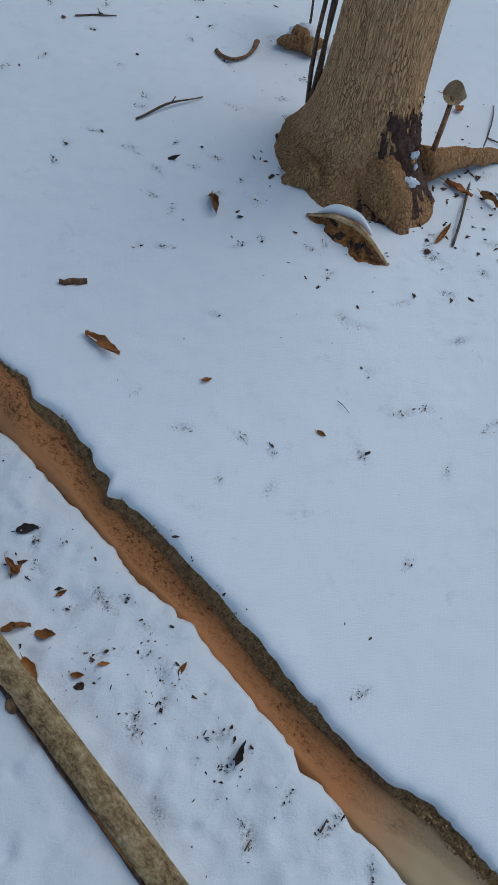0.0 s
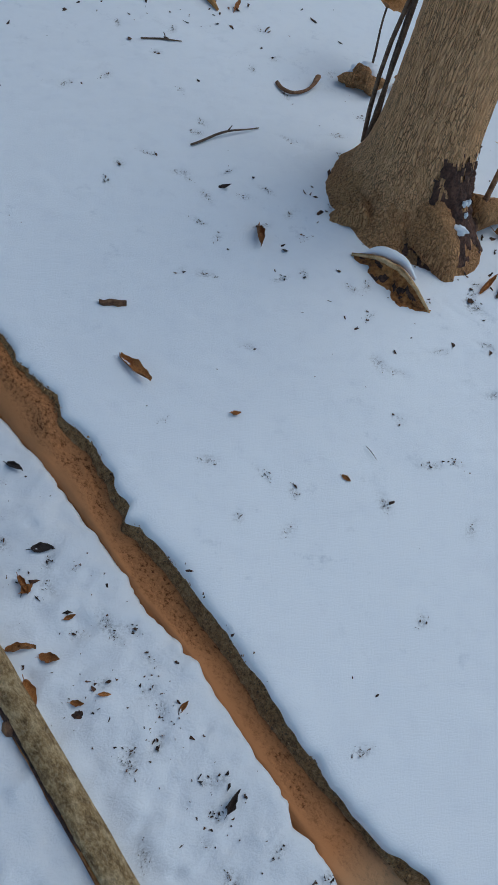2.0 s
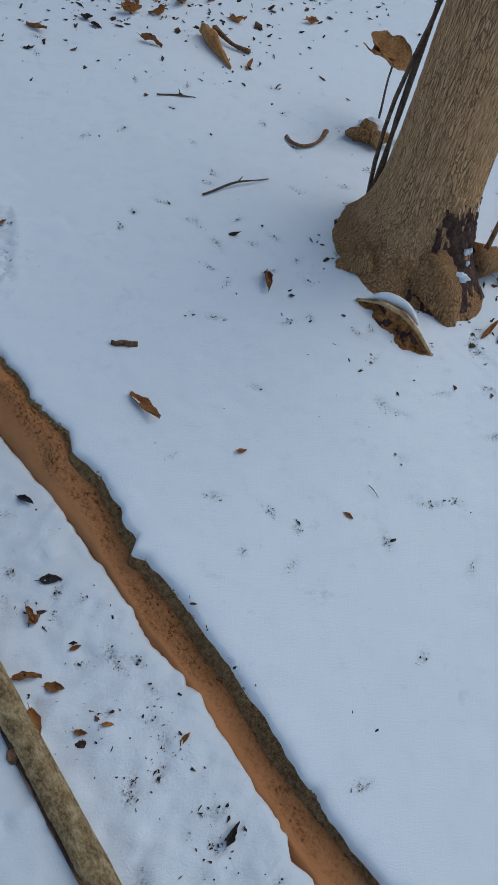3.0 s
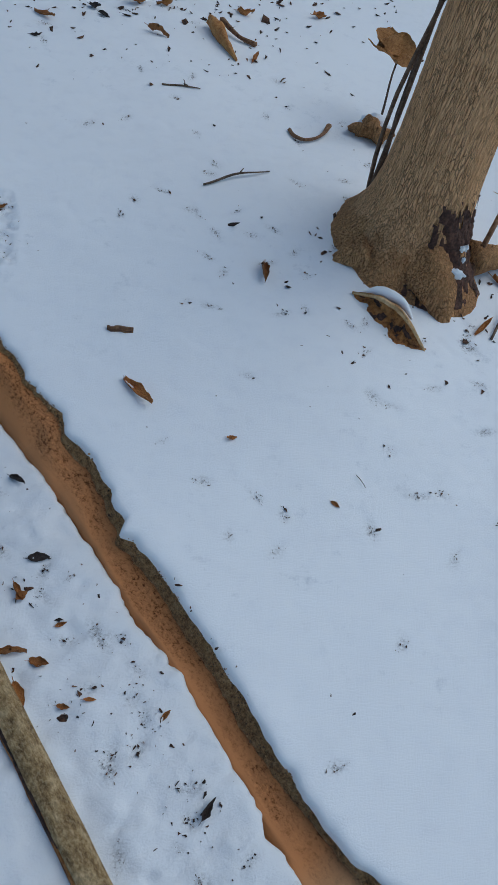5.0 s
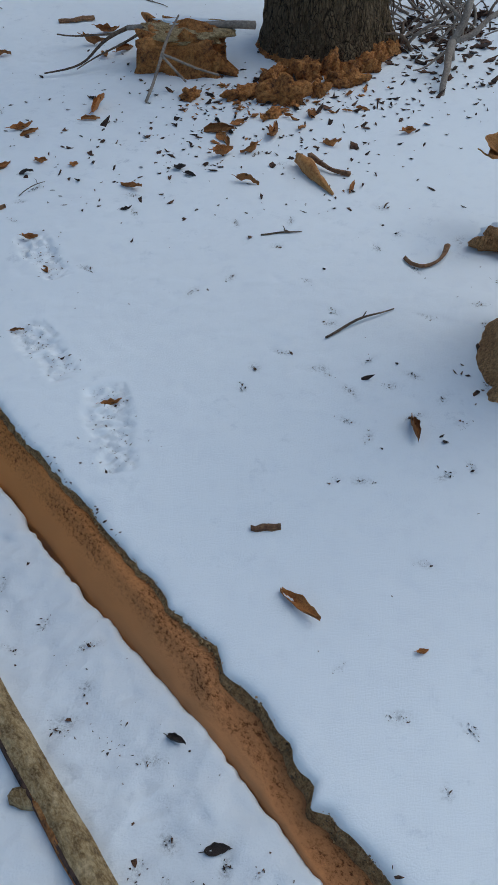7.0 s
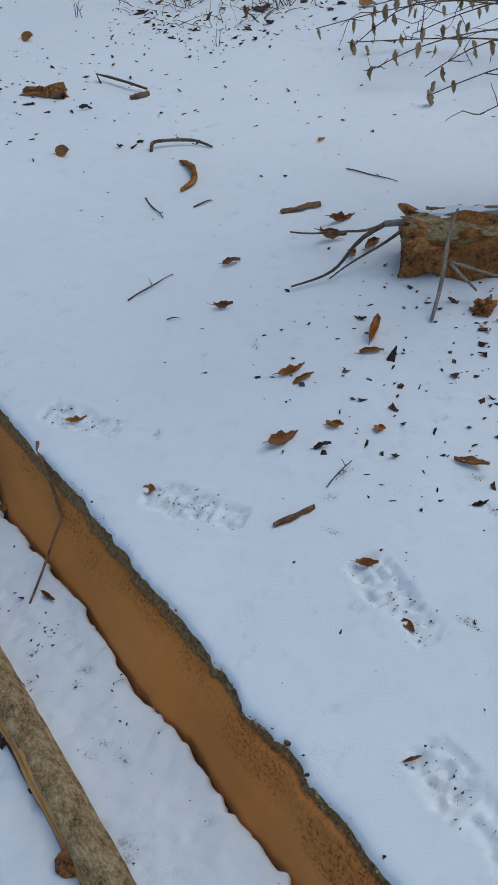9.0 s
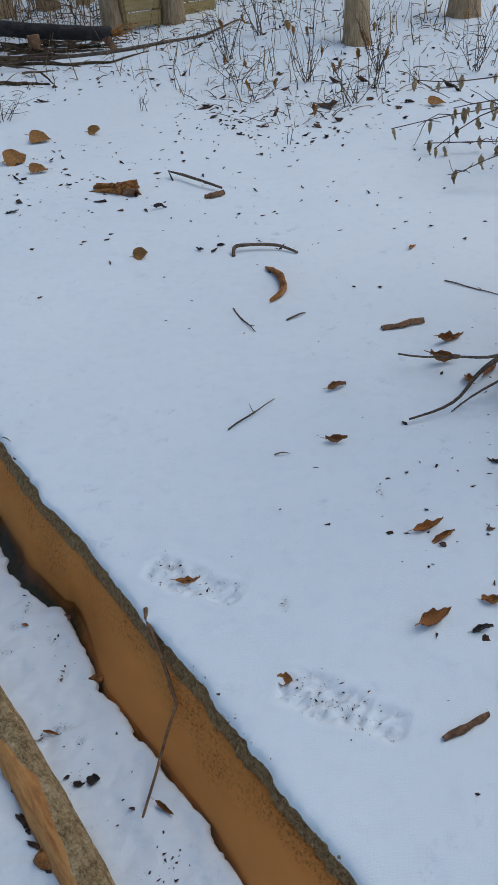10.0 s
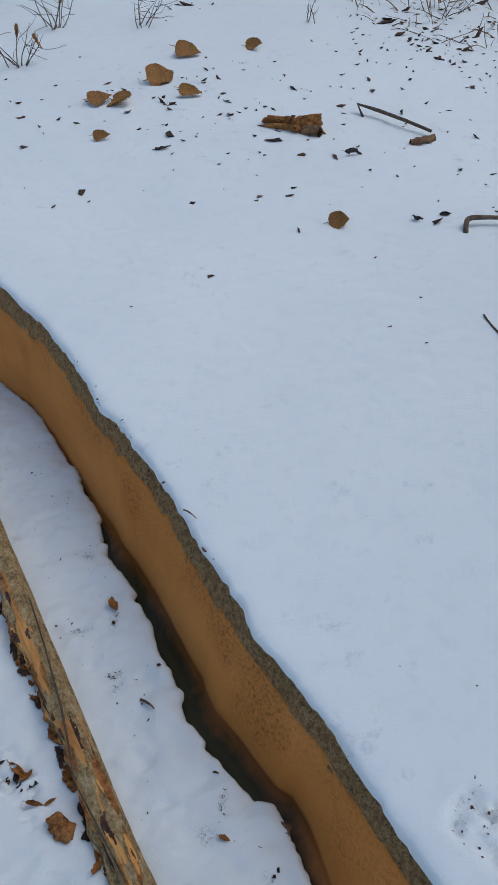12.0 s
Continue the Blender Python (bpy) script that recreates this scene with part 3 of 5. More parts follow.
def limbs(top, reach, count, seed, r0):
    rng = np.random.default_rng(seed)
    out = []
    for k in range(count):
        a = rng.uniform(0, 6.28)
        b = np.array(top) + (math.cos(a) * reach * rng.uniform(0.4, 1), math.sin(a) * reach * rng.uniform(0.4, 1), reach * rng.uniform(0.8, 1.5))
        out.append(tube(bent(top, b, 9, 0, 0.05, seed + k), [r0, r0 * 0.5, r0 * 0.15], 7, 0.15, k))
        for q in range(3):
            m = np.array(top) + (b - np.array(top)) * rng.uniform(0.4, 0.8)
            out.append(tube(bent(m, m + rng.normal(0, reach * 0.25, 3) + (0, 0, reach * 0.3), 6, 0, 0.05, seed + 9 * k + q), [r0 * 0.35, r0 * 0.08], 5))
    return merged(out)


def thing(name, label, category, at=(0, 0, 0), group=""):
    ob = new(name)
    ob.location = at
    ob.empty_display_size = 0.05
    return tagged(ob, label, category, group)


def lump(c, size, seed, mat, name, bumpy=0.25, turn=0.0, cut=1.0, res=18):
    """An uneven, crumbled block resting at c."""
    th, ph = np.meshgrid(np.linspace(0, np.pi, res), np.linspace(0, 2 * np.pi, 2 * res, endpoint=False), indexing="ij")
    d = np.stack([np.sin(th) * np.cos(ph), np.sin(th) * np.sin(ph), np.cos(th)], -1)
    d = np.sign(d) * np.abs(d) ** cut
    w = 1 + bumpy * fbm(d[..., 0] * 2.3 + seed, d[..., 1] * 2.3 + d[..., 2] * 1.9, seed, 4)
    p = d * w[..., None] * np.array(size)
    cs, sn = math.cos(radians(turn)), math.sin(radians(turn))
    p = np.stack([p[..., 0] * cs - p[..., 1] * sn, p[..., 0] * sn + p[..., 1] * cs, p[..., 2]], -1) + np.array(c)
    f = [q[::-1] for q in grid_faces(res, 2 * res, True)]
    return mesh_of(name, p.reshape(-1, 3), f, mat)


def near_tree():
    x, y = 1.055, 0.32
    z = ground_z(x, y)
    t = thing("tree", "grey-brown bare tree with flared, ragged root foot in the snow", "tree", (x, y, z))
    part("trunk", trunk_mesh("trunk", (0, 0, 0), 5.0, 0.122, 0.098, 0.115, [BARK, BARK_ORANGE], [(195, 0.30), (250, 0.50), (150, 0.12), (312, -0.75)], (0.0, 0.0), 4, 160, 240, 0.0014, low=0.07), t)
    v, f = limbs((0, 0, 4.8), 1.6, 6, 3, 0.07)
    part("limbs", mesh_of("limbs", v, f, BARK), t, "bare limbs")
    # rotten hollow between the roots, with snow blown in
    hollow = part("hollow", trunk_mesh("hollow", (0, 0, 0), 5.0, 0.122, 0.098, 0.115, [DARKWOOD], [(195, 0.30), (250, 0.50), (150, 0.12), (312, -0.75)], (0.0, 0.0), 4, 240, 360, 0.0014, patch=(255, 30, 0.21, 0.010)), t, "dark rotten hollow")
    for a, z, r, size in ((249, 0.075, 0.236, (0.026, 0.013, 0.013)), (256, 0.12, 0.196, (0.007, 0.006, 0.010)), (261, 0.117, 0.194, (0.006, 0.006, 0.011)), (257, 0.095, 0.212, (0.005, 0.005, 0.009))):
        c, s = math.cos(radians(a)), math.sin(radians(a))
        part("snow_patch", lump((r * c, r * s, z), size, 5, SNOW, "snow_patch", 0.25, -60), hollow, "small patch of blown snow")
    for pts, rad, seed in (
        ([(-0.07, -0.12, 0.05), (-0.12, -0.21, 0.025), (-0.15, -0.275, -0.03)], [0.085, 0.062, 0.022], 3),
        ([(0.05, -0.18, 0.05), (0.16, -0.20, 0.045), (0.26, -0.25, 0.03), (0.37, -0.285, -0.01)], [0.045, 0.026, 0.024, 0.012], 5),
        ([(-0.19, 0.0, 0.04), (-0.24, 0.04, 0.0), (-0.28, 0.06, -0.03)], [0.05, 0.03, 0.01], 7),
    ):
        v, f = tube(np.array([np.array(pts[0]) * (1 - s) ** 2 + 2 * np.array(pts[len(pts) // 2]) * s * (1 - s) + np.array(pts[-1]) * s * s for s in np.linspace(0, 1, 24)]), rad, 28, 0.22, seed, 20)
        part("root", mesh_of("root", v, f, BARK_ORANGE), t)
    # the young shoots beside the trunk
    for k, (dx, dy) in enumerate(((0.01, 0.185), (0.035, 0.18), (0.02, 0.2))):
        v, f = tube(bent((dx, dy, 0.05), (dx + 0.05 - 0.02 * k, dy - 0.01 - 0.012 * k, 1.5 - 0.2 * k), 12, 0, 0.012, k), [0.0065, 0.0055, 0.004], 7, 0.1, k)
        part("shoot", mesh_of("shoot", v, f, TWIG_MAT), t, "thin upright shoot")


def root_slab():
    """The arched slab of bark in front of the near tree: grey rim, hollow orange inner side, snow along its back."""
    rim = np.array([(0.737, 0.240, 0.016), (0.754, 0.176, 0.044), (0.752, 0.096, 0.059), (0.742, 0.034, 0.046), (0.760, -0.007, -0.001)])
    base = np.array([(0.740, 0.240, 0.006), (0.728, 0.180, 0.002), (0.700, 0.115, 0.000), (0.690, 0.035, -0.003), (0.766, -0.006, -0.008)])
    n = 40
    s = np.linspace(0, 1, n)

    def curve(p):
        q = np.stack([np.interp(s, np.linspace(0, 1, len(p)), p[:, k]) for k in range(3)], -1)
        for _ in range(8):
            q[1:-1] = 0.5 * q[1:-1] + 0.25 * (q[2:] + q[:-2])
        return q

    r, b = curve(rim), curve(base)
    b = b + 0.010 * np.stack([fbm(s * 9, s * 0, 3), fbm(s * 9, s * 0, 4), s * 0], -1) * np.sin(np.pi * s)[:, None]
    t = thing("bark_slab", "arched slab of bark, grey rim over an orange hollow, snow along its back", "bark", (0.76, 0.09, ground_z(0.76, 0.09)))
    o = np.array(t.location)
    back = np.array((0.055, 0.035, 0.0))
    w = np.linspace(0, 1, 16)
    arch = np.sin(np.pi * s)[:, None, None]
    sag = (np.sin(np.pi * w) ** 0.7)[None, :, None]
    inner = r[:, None] * (1 - w[None, :, None]) + b[:, None] * w[None, :, None] + sag * arch * (back * 0.22 + np.array((0, 0, -0.004)))
    sg, wg = np.meshgrid(s, w, indexing="ij")
    inner[..., 2] += 0.007 * fbm(sg * 14, wg * 4, 6) * np.sin(np.pi * wg)
    inner[..., 0] += 0.009 * fbm(sg * 11, wg * 3, 8) * np.sin(np.pi * wg)
    slots = ((fbm(sg * 9, wg * 3.5, 15) + 1.5 * np.exp(-((wg - 0.30) / 0.16) ** 2) * (np.exp(-((sg - 0.68) / 0.20) ** 2) + 1.1 * np.exp(-((sg - 0.25) / 0.07) ** 2))) > 0.95)[:-1, :-1].reshape(-1)
    part("hollow_side", mesh_of("hollow_side", inner.reshape(-1, 3) - o, grid_faces(n, 16), [ROTTEN, DARKWOOD], slots.astype(int)), t, "orange inner side with dark rotted holes")
    v, f = tube(r - o + np.array((0.002, 0.001, -0.002)), [0.003, 0.005, 0.006, 0.005, 0.003], 12, 0.35, 5, 60)
    part("lip", mesh_of("lip", v, f, PALEWOOD), t, "pale worn lip")
    u = np.linspace(0, 1, 10)[None, :, None]
    outer = r[:, None] * (1 - u) + (r[:, None] + arch * back * 1.1) * u
    outer[..., 2] = r[:, 2][:, None] * (1 - u[..., 0] ** 2.2) - 0.012 * u[..., 0] + 0.003 * fbm(s[:, None] * 25, u[..., 0] * 4, 9) + 0.003
    part("bark", mesh_of("bark", outer.reshape(-1, 3) - o, [q[::-1] for q in grid_faces(n, 10)], BARK), t, "grey weathered back")
    mid = slice(3, -12)
    v, f = tube((r + arch[:, 0] * back * 0.75)[mid] - o + np.array((0, 0, -0.010)), [0.004, 0.014, 0.017, 0.012, 0.004], 10, 0.3, 4)
    part("snow", mesh_of("snow", v, f, SNOW), t, "line of snow")


def clump(name, c, size, seed, mat, label, category, bumpy=0.5, turn=0.0):
    t = tagged(new(name, lump((0, 0, 0), size, seed, mat, name, bumpy, turn)), label, category)
    t.location = c
    return t


near_tree()
root_slab()


def second_tree():
    x, y = 2.12, 2.22
    t = thing("tree", "thick dark-barked tree, orange rotten wood crumbling at its foot", "tree", (x, y, ground_z(x, y)))
    part("trunk", trunk_mesh("trunk", (0, 0, 0), 5.5, 0.235, 0.060, 0.13, [BARK_DARK, ROTTEN], [(215, 0.2), (255, 0.5), (310, 0.4)], (0.02, 0.0), 11, 170, 170, 0.007, low=0.022), t)
    v, f = limbs((0.1, 0, 5.3), 2.0, 6, 8, 0.1)
    part("limbs", mesh_of("limbs", v, f, BARK_DARK), t, "bare limbs")


second_tree()


def stump():
    x, y = 1.51, 2.39
    t = thing("stump", "low rotten stump, orange wood crumbling, snow on its top", "stump", (x, y, ground_z(x, y)))
    part("body", lump((0, 0, 0.045), (0.18, 0.12, 0.105), 6, ROTTEN, "body", 0.34, -44, 0.32, 64), t)
    part("top", lump((0.0, 0.01, 0.128), (0.165, 0.10, 0.026), 9, LOGBARK, "top", 0.22, -44, 0.6, 22), t, "grey weathered top")
    part("snow", lump((0.03, 0.05, 0.145), (0.13, 0.055, 0.018), 12, SNOW, "snow", 0.25, -44, 0.7, 20), t, "cap of snow")


stump()


# ---- logs and sticks ----
def old_log():
    """The long log on the low shelf: barked above, orange and broken along its outer side, dark along its underside."""
    ys = np.linspace(-1.7, 5.2, 1300)
    xs = np.interp(ys, [-1.7, -0.5, 0, 0.7, 1.5, 2.1, 2.9, 3.5, 3.9, 5.2], [-0.69, -0.556, -0.499, -0.440, -0.417, -0.386, -0.358, -0.343, -0.325, -0.30])
    rad = np.interp(ys, [-1.7, -0.5, 0.7, 1.4, 2.2, 2.6, 2.95, 3.5, 5.2], [0.030, 0.0265, 0.027, 0.036, 0.044, 0.041, 0.028, 0.036, 0.03])
    sides = 96
    th = np.linspace(0, 2 * np.pi, sides, endpoint=False)
    yy, t = np.meshgrid(ys, th, indexing="ij")
    side_rot = step01(2.1, 2.9, t) * (1 - step01(4.2, 4.7, t))
    broken = np.clip(0.10 + 0.25 * step01(1.2, 2.4, yy) + 0.5 * step01(2.65, 2.95, yy) + 0.3 * vnoise(yy * 3.1, t * 0.6, 5), 0, 1)
    r = rad[:, None] * (1 + 0.05 * fbm(yy * 10, t * 1.4, 6) + (0.12 + 0.43 * step01(2.7, 3.0, yy)) * side_rot * broken * fbm(yy * 14, t * 2.0, 7, 5))
    r = r * (1 - 0.30 * np.exp(-((t - 3.5 - 0.18 * fbm(yy * 5, yy * 0, 12)) / 0.13) ** 2) - 0.12 * np.exp(-((t - 2.75 - 0.25 * fbm(yy * 3, yy * 0, 14)) / 0.05) ** 2))
    r = np.where((t > 0.3) & (t < 1.9), r * (0.94 + 0.06 * np.cos(2 * (t - 1.2))), r)
    x = xs[:, None] + r * np.cos(t)
    z = -0.047 + 0.004 * np.sin(yy * 2) + r * np.sin(t) * 1.02
    v = np.stack([x, yy, z], -1)
    faces = np.array(grid_faces(len(ys), sides, True))
    mid = t.reshape(-1)[faces[:, 0]]
    my = yy.reshape(-1)[faces[:, 0]]
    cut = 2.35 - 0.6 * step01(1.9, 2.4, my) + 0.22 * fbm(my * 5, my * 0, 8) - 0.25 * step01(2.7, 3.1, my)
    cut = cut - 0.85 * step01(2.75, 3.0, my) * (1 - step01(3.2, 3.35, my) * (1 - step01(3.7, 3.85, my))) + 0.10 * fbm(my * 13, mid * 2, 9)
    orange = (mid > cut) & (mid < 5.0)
    # dark slot below the orange strip, and over most of it at low y
    wood_slot = np.where((my < 1.25) | (mid > 3.62 - 0.75 * step01(2.2, 2.0, my) + 0.22 * fbm(my * 7, my * 0, 19)), np.where((my < 1.25) & (fbm(my * 16, mid * 2, 23) > 0.3), 0, 1), np.where(my < 2.72 + 0.1 * vnoise(mid * 4, my * 9, 2), 2, np.where(fbm(my * 15, mid * 3, 33) > 0.55, 1, np.where(fbm(my * 9, mid * 2, 35) < 0.1, 2, 0))))
    plates = (my > 2.7) & (fbm(my * 11, mid * 2.2, 27, 4) > np.where(mid < 2.3, -0.05, 0.42))
    orange = orange & ~plates
    t_log = thing("fallen_log", "long lichen-grey log, bark split off one side to orange wood", "log")
    flat = v.reshape(-1, 3)
    for name, pick, mats, label in (("bark", ~orange, [LOGBARK, LOGBARK], ""), ("broken_wood", orange, [ROTTEN, DARKWOOD, LOGWOOD], "orange exposed wood with dark splits and a dark underside")):
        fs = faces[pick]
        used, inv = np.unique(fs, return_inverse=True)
        part(name, mesh_of(name, flat[used], [q[::-1] for q in inv.reshape(fs.shape).tolist()], mats, wood_slot[pick].astype(int)), t_log, label)
    for cx, cy, dx, dy, r0, seed in ((-0.527, -0.179, -0.024, -0.012, 0.019, 1), (-0.475, 0.30, -0.042, 0.035, 0.021, 2), (-0.44, 1.63, -0.028, -0.005, 0.025, 3), (-0.42, 2.27, -0.020, 0.012, 0.019, 4)):
        vv, ff = tube(bent((cx + 0.008, cy - 0.35 * dy, -0.052), (cx + dx, cy + dy, -0.048), 12, 0, 0.03, seed), [r0 * 1.1, r0, r0 * 0.95, r0 * 0.6], 18, 0.3, seed, 30)
        part("branch_stub", mesh_of("branch_stub", vv, ff, (BARKCHIP, LOGBARK, ROTTEN, ROTTEN)[seed - 1]), t_log, "broken branch stub")
    rng = np.random.default_rng(5)
    for k in range(90):
        y0 = rng.uniform(1.3, 3.9) if k % 3 else rng.uniform(2.8, 3.5)
        x0 = float(np.interp(y0, ys, xs)) - float(np.interp(y0, ys, rad)) * rng.uniform(0.9, 1.25)
        me = lump((0, 0, 0), (rng.uniform(0.003, 0.007), rng.uniform(0.006, 0.022), rng.uniform(0.003, 0.007)), 40 + k, DARKWOOD if k % 3 else ROTTEN, "splinter", 0.5, rng.uniform(-30, 30), 0.8, 7)
        part("splinter", me, t_log).location = (x0, y0, LEFT_Z + rng.uniform(0.0, 0.01))


old_log()


def stick(name, pts, radii, mat, label, category="stick", sides=8, rough=0.2, seed=0, group="", at_z=None):
    v, f = tube(pts, radii, sides, rough, seed)
    o = np.array(pts[0], float)
    ob = tagged(new(name, mesh_of(name, v - o, f, mat)), label, category, group)
    ob.location = o
    return ob


def branch_on_stump():
    t = thing("branch", "grey forked branch lying over the stump", "branch", (1.40, 2.48, ground_z(1.40, 2.48)))
    o = np.array(t.location)
    for pts, rad, nm, lab in (
        (bent((1.70, 2.20, 0.275), (1.36, 2.60, 0.25), 10, 0.0, 0.01, 1), [0.016, 0.013, 0.010], "stem", ""),
        (bent((1.36, 2.60, 0.25), (0.99, 2.665, 0.145), 12, -0.02, 0.03, 2), [0.009, 0.005, 0.003], "twig", ""),
        (bent((1.36, 2.60, 0.25), (1.22, 2.93, 0.185), 10, -0.02, 0.02, 3), [0.006, 0.004, 0.003], "twig", ""),
        (bent((1.42, 2.52, 0.26), (1.10, 2.60, 0.15), 10, 0.0, 0.02, 7), [0.007, 0.004, 0.002], "twig", ""),
        (bent((1.15, 2.21, 0.115), (1.46, 2.38, 0.32), 10, 0.0, 0.015, 4), [0.005, 0.0065, 0.004], "twig", "pale propped stick"),
        (bent((1.26, 2.235, 0.25), (1.33, 2.19, 0.15), 6, 0, 0.01, 5), [0.005, 0.004], "twig", "pale split stick"),
        (bent((1.27, 2.24, 0.25), (1.43, 2.11, 0.17), 6, 0, 0.01, 6), [0.005, 0.004], "twig", "pale split stick"),
    ):
        v, f = tube(pts - o, rad, 8, 0.18, 3)
        part(nm, mesh_of(nm, v, f, STICK_GREY if nm == "stem" or lab else TWIG_MAT), t, lab)


branch_on_stump()


def far_log():
    t = thing("charred_log", "charred black fallen log propped above the snow, end splintered", "log", (2.7, 7.55, ground_z(2.7, 7.55)))
    o = np.array(t.location)
    v, f = tube(bent((1.1, 10.3, 1.10), (2.80, 7.58, 0.86), 30, 0, 0.008, 3) - o, [0.06, 0.065, 0.06, 0.05], 18, 0.12, 5, 3)
    part("trunk", mesh_of("trunk", v, f, CHAR), t)
    v, f = tube(bent((2.77, 7.62, 0.86), (2.81, 7.50, 0.68), 8, 0, 0.04, 5) - o, [0.05, 0.03, 0.022], 10, 0.3, 2)
    part("broken_limb", mesh_of("broken_limb", v, f, BARKCHIP), t, "brown splintered limb")
    for k in range(5):
        v, f = tube(bent((2.79, 7.59, 0.86), (2.87 + 0.03 * k, 7.50 - 0.02 * k, 0.85 + 0.03 * (k - 2)), 5, 0, 0.05, k) - o, [0.014, 0.002], 5)
        part("splinter", mesh_of("splinter", v, f, ROTTEN), t)


far_log()
GROUND_BRANCHES = [
    ("long bent brown branch lying in the snow", [(1.9, 8.3), (2.2, 7.66), (2.64, 7.42), (3.15, 7.42), (3.6, 7.45), (4.2, 7.75)], 0.017, TWIG_MAT),
    ("split grey branch lying in the snow", [(1.75, 7.95), (2.07, 7.64), (2.3, 7.36), (2.55, 7.22), (2.95, 7.28)], 0.013, BARK_DARK),
    ("thick dark branch among brush on the snow", [(1.2, 8.6), (1.75, 8.0), (2.3, 7.7), (2.5, 7.5)], 0.020, BARK_DARK),
    ("short dark broken branch on the snow", [(1.68, 7.30), (1.8, 7.18), (1.97, 7.05)], 0.016, BARK_DARK),
]
for k, (label, line, r0, mat) in enumerate(GROUND_BRANCHES):
    q = np.array(line)
    s = np.linspace(0, 1, 26)
    xy = np.stack([np.interp(s, np.linspace(0, 1, len(q)), q[:, i]) for i in (0, 1)], -1)
    xy += 0.02 * np.stack([vnoise(s * 9, s * 0, k), vnoise(s * 9, s * 0 + 7, k)], -1)
    pts = np.array([(a, b, ground_z(a, b) + r0 * 0.5) for a, b in xy])
    stick("branch", pts, [r0, r0 * 0.9, r0 * 0.4], mat, label, "branch", 10, 0.3, k)


# ---- leaves ----
def leaf_parts(seed, curl, bend, broad, lobed):
    """A dry leaf of unit length lying along x, with a midrib fold and curled, uneven rim, and its stalk."""
    nu, nv = 13, 7
    s, w = np.meshgrid(np.linspace(0, 1, nu), np.linspace(-1, 1, nv), indexing="ij")
    half = broad * np.sin(np.pi * np.clip(s, 0.02, 0.99) ** (0.75 if lobed < 0.2 else 1.0)) ** 0.75 * (1 + lobed * np.sin(s * 19 + seed) * np.abs(w)) * (1 + 0.15 * vnoise(s * 5, w * 0 + np.sign(w), seed))
    if lobed < 0:
        half = broad * np.interp(s, [0, 0.10, 0.42, 0.78, 1], [0.35, 0.95, 1.0, 0.62, 0.06]) * (1 + 0.30 * vnoise(s * 5, np.sign(w), seed))
    a = w * curl
    y = half * np.where(abs(curl) > 0.01, np.sin(a) / max(curl, 0.01), w)
    z = half * (1 - np.cos(a)) / max(curl, 0.01) + bend * (s - 0.5) ** 2 + 0.09 * fbm(s * 4 + seed, w * 2.0, seed)
    z = z - 0.03 * np.exp(-(w / 0.25) ** 2)
    top = np.stack([s - 0.5, y, z - z.min()], -1).reshape(-1, 3)
    low = top - (0, 0, 0.012)
    f = [q[::-1] for q in grid_faces(nu, nv)]
    m = nu * nv
    f += [tuple(i + m for i in q[::-1]) for q in f]
    rim = [i * nv for i in range(nu)] + [(nu - 1) * nv + j for j in range(1, nv)] + [i * nv + nv - 1 for i in range(nu - 2, -1, -1)] + list(range(nv - 2, 0, -1))
    f += [(rim[i], rim[(i + 1) % len(rim)], rim[(i + 1) % len(rim)] + m, rim[i] + m) for i in range(len(rim))]
    stalk = tube(bent(top[nv // 2], top[nv // 2] + (-0.22, 0.04 * math.sin(seed), 0.05), 6, 0, 0.05, seed), [0.018, 0.012], 6)
    return np.vstack([top, low]), f, stalk


LEAF_SHAPES = [leaf_parts(k, c, b, w, l) for k, (c, b, w, l) in enumerate([(1.2, 0.35, 0.26, 0.05), (1.9, -0.1, 0.30, 0.1), (1.4, 0.6, 0.28, 0.1), (2.3, 0.2, 0.34, 0.0), (1.6, 0.7, 0.24, 0.12), (1.5, 0.45, 0.4, 0.15), (0.5, 0.15, 0.46, -1), (0.5, -0.3, 0.5, 0.04)])]
LEAF_MESHES = {}


def leaf(x, y, length, width, deg, mat, label, k, tilt=(0, 0), name="dead_leaf", category="leaf", lift=0.0, group="", z=None):
    shape = k % 8
    if (shape, mat.name) not in LEAF_MESHES:
        v, f, st = LEAF_SHAPES[shape]
        LEAF_MESHES[shape, mat.name] = mesh_of("blade", v, f, mat), mesh_of("stalk", *st, mat)
    blade, stalk = LEAF_MESHES[shape, mat.name]
    ob = tagged(new(name, blade), label, category, group)
    wide = min(max(width / max(length, 0.001) / 0.5, 0.55), 1.9)
    at = (ground_z(x, y) if z is None else z) + lift + 0.001 + 0.01 * length
    ob.matrix_world = pose(x, y, at, tilt[0], tilt[1], deg) @ Matrix.Diagonal((length, length * wide, length * (0.7 + 0.5 * (k * 0.37 % 1)), 1))
    part("stalk", stalk, ob)
    return ob


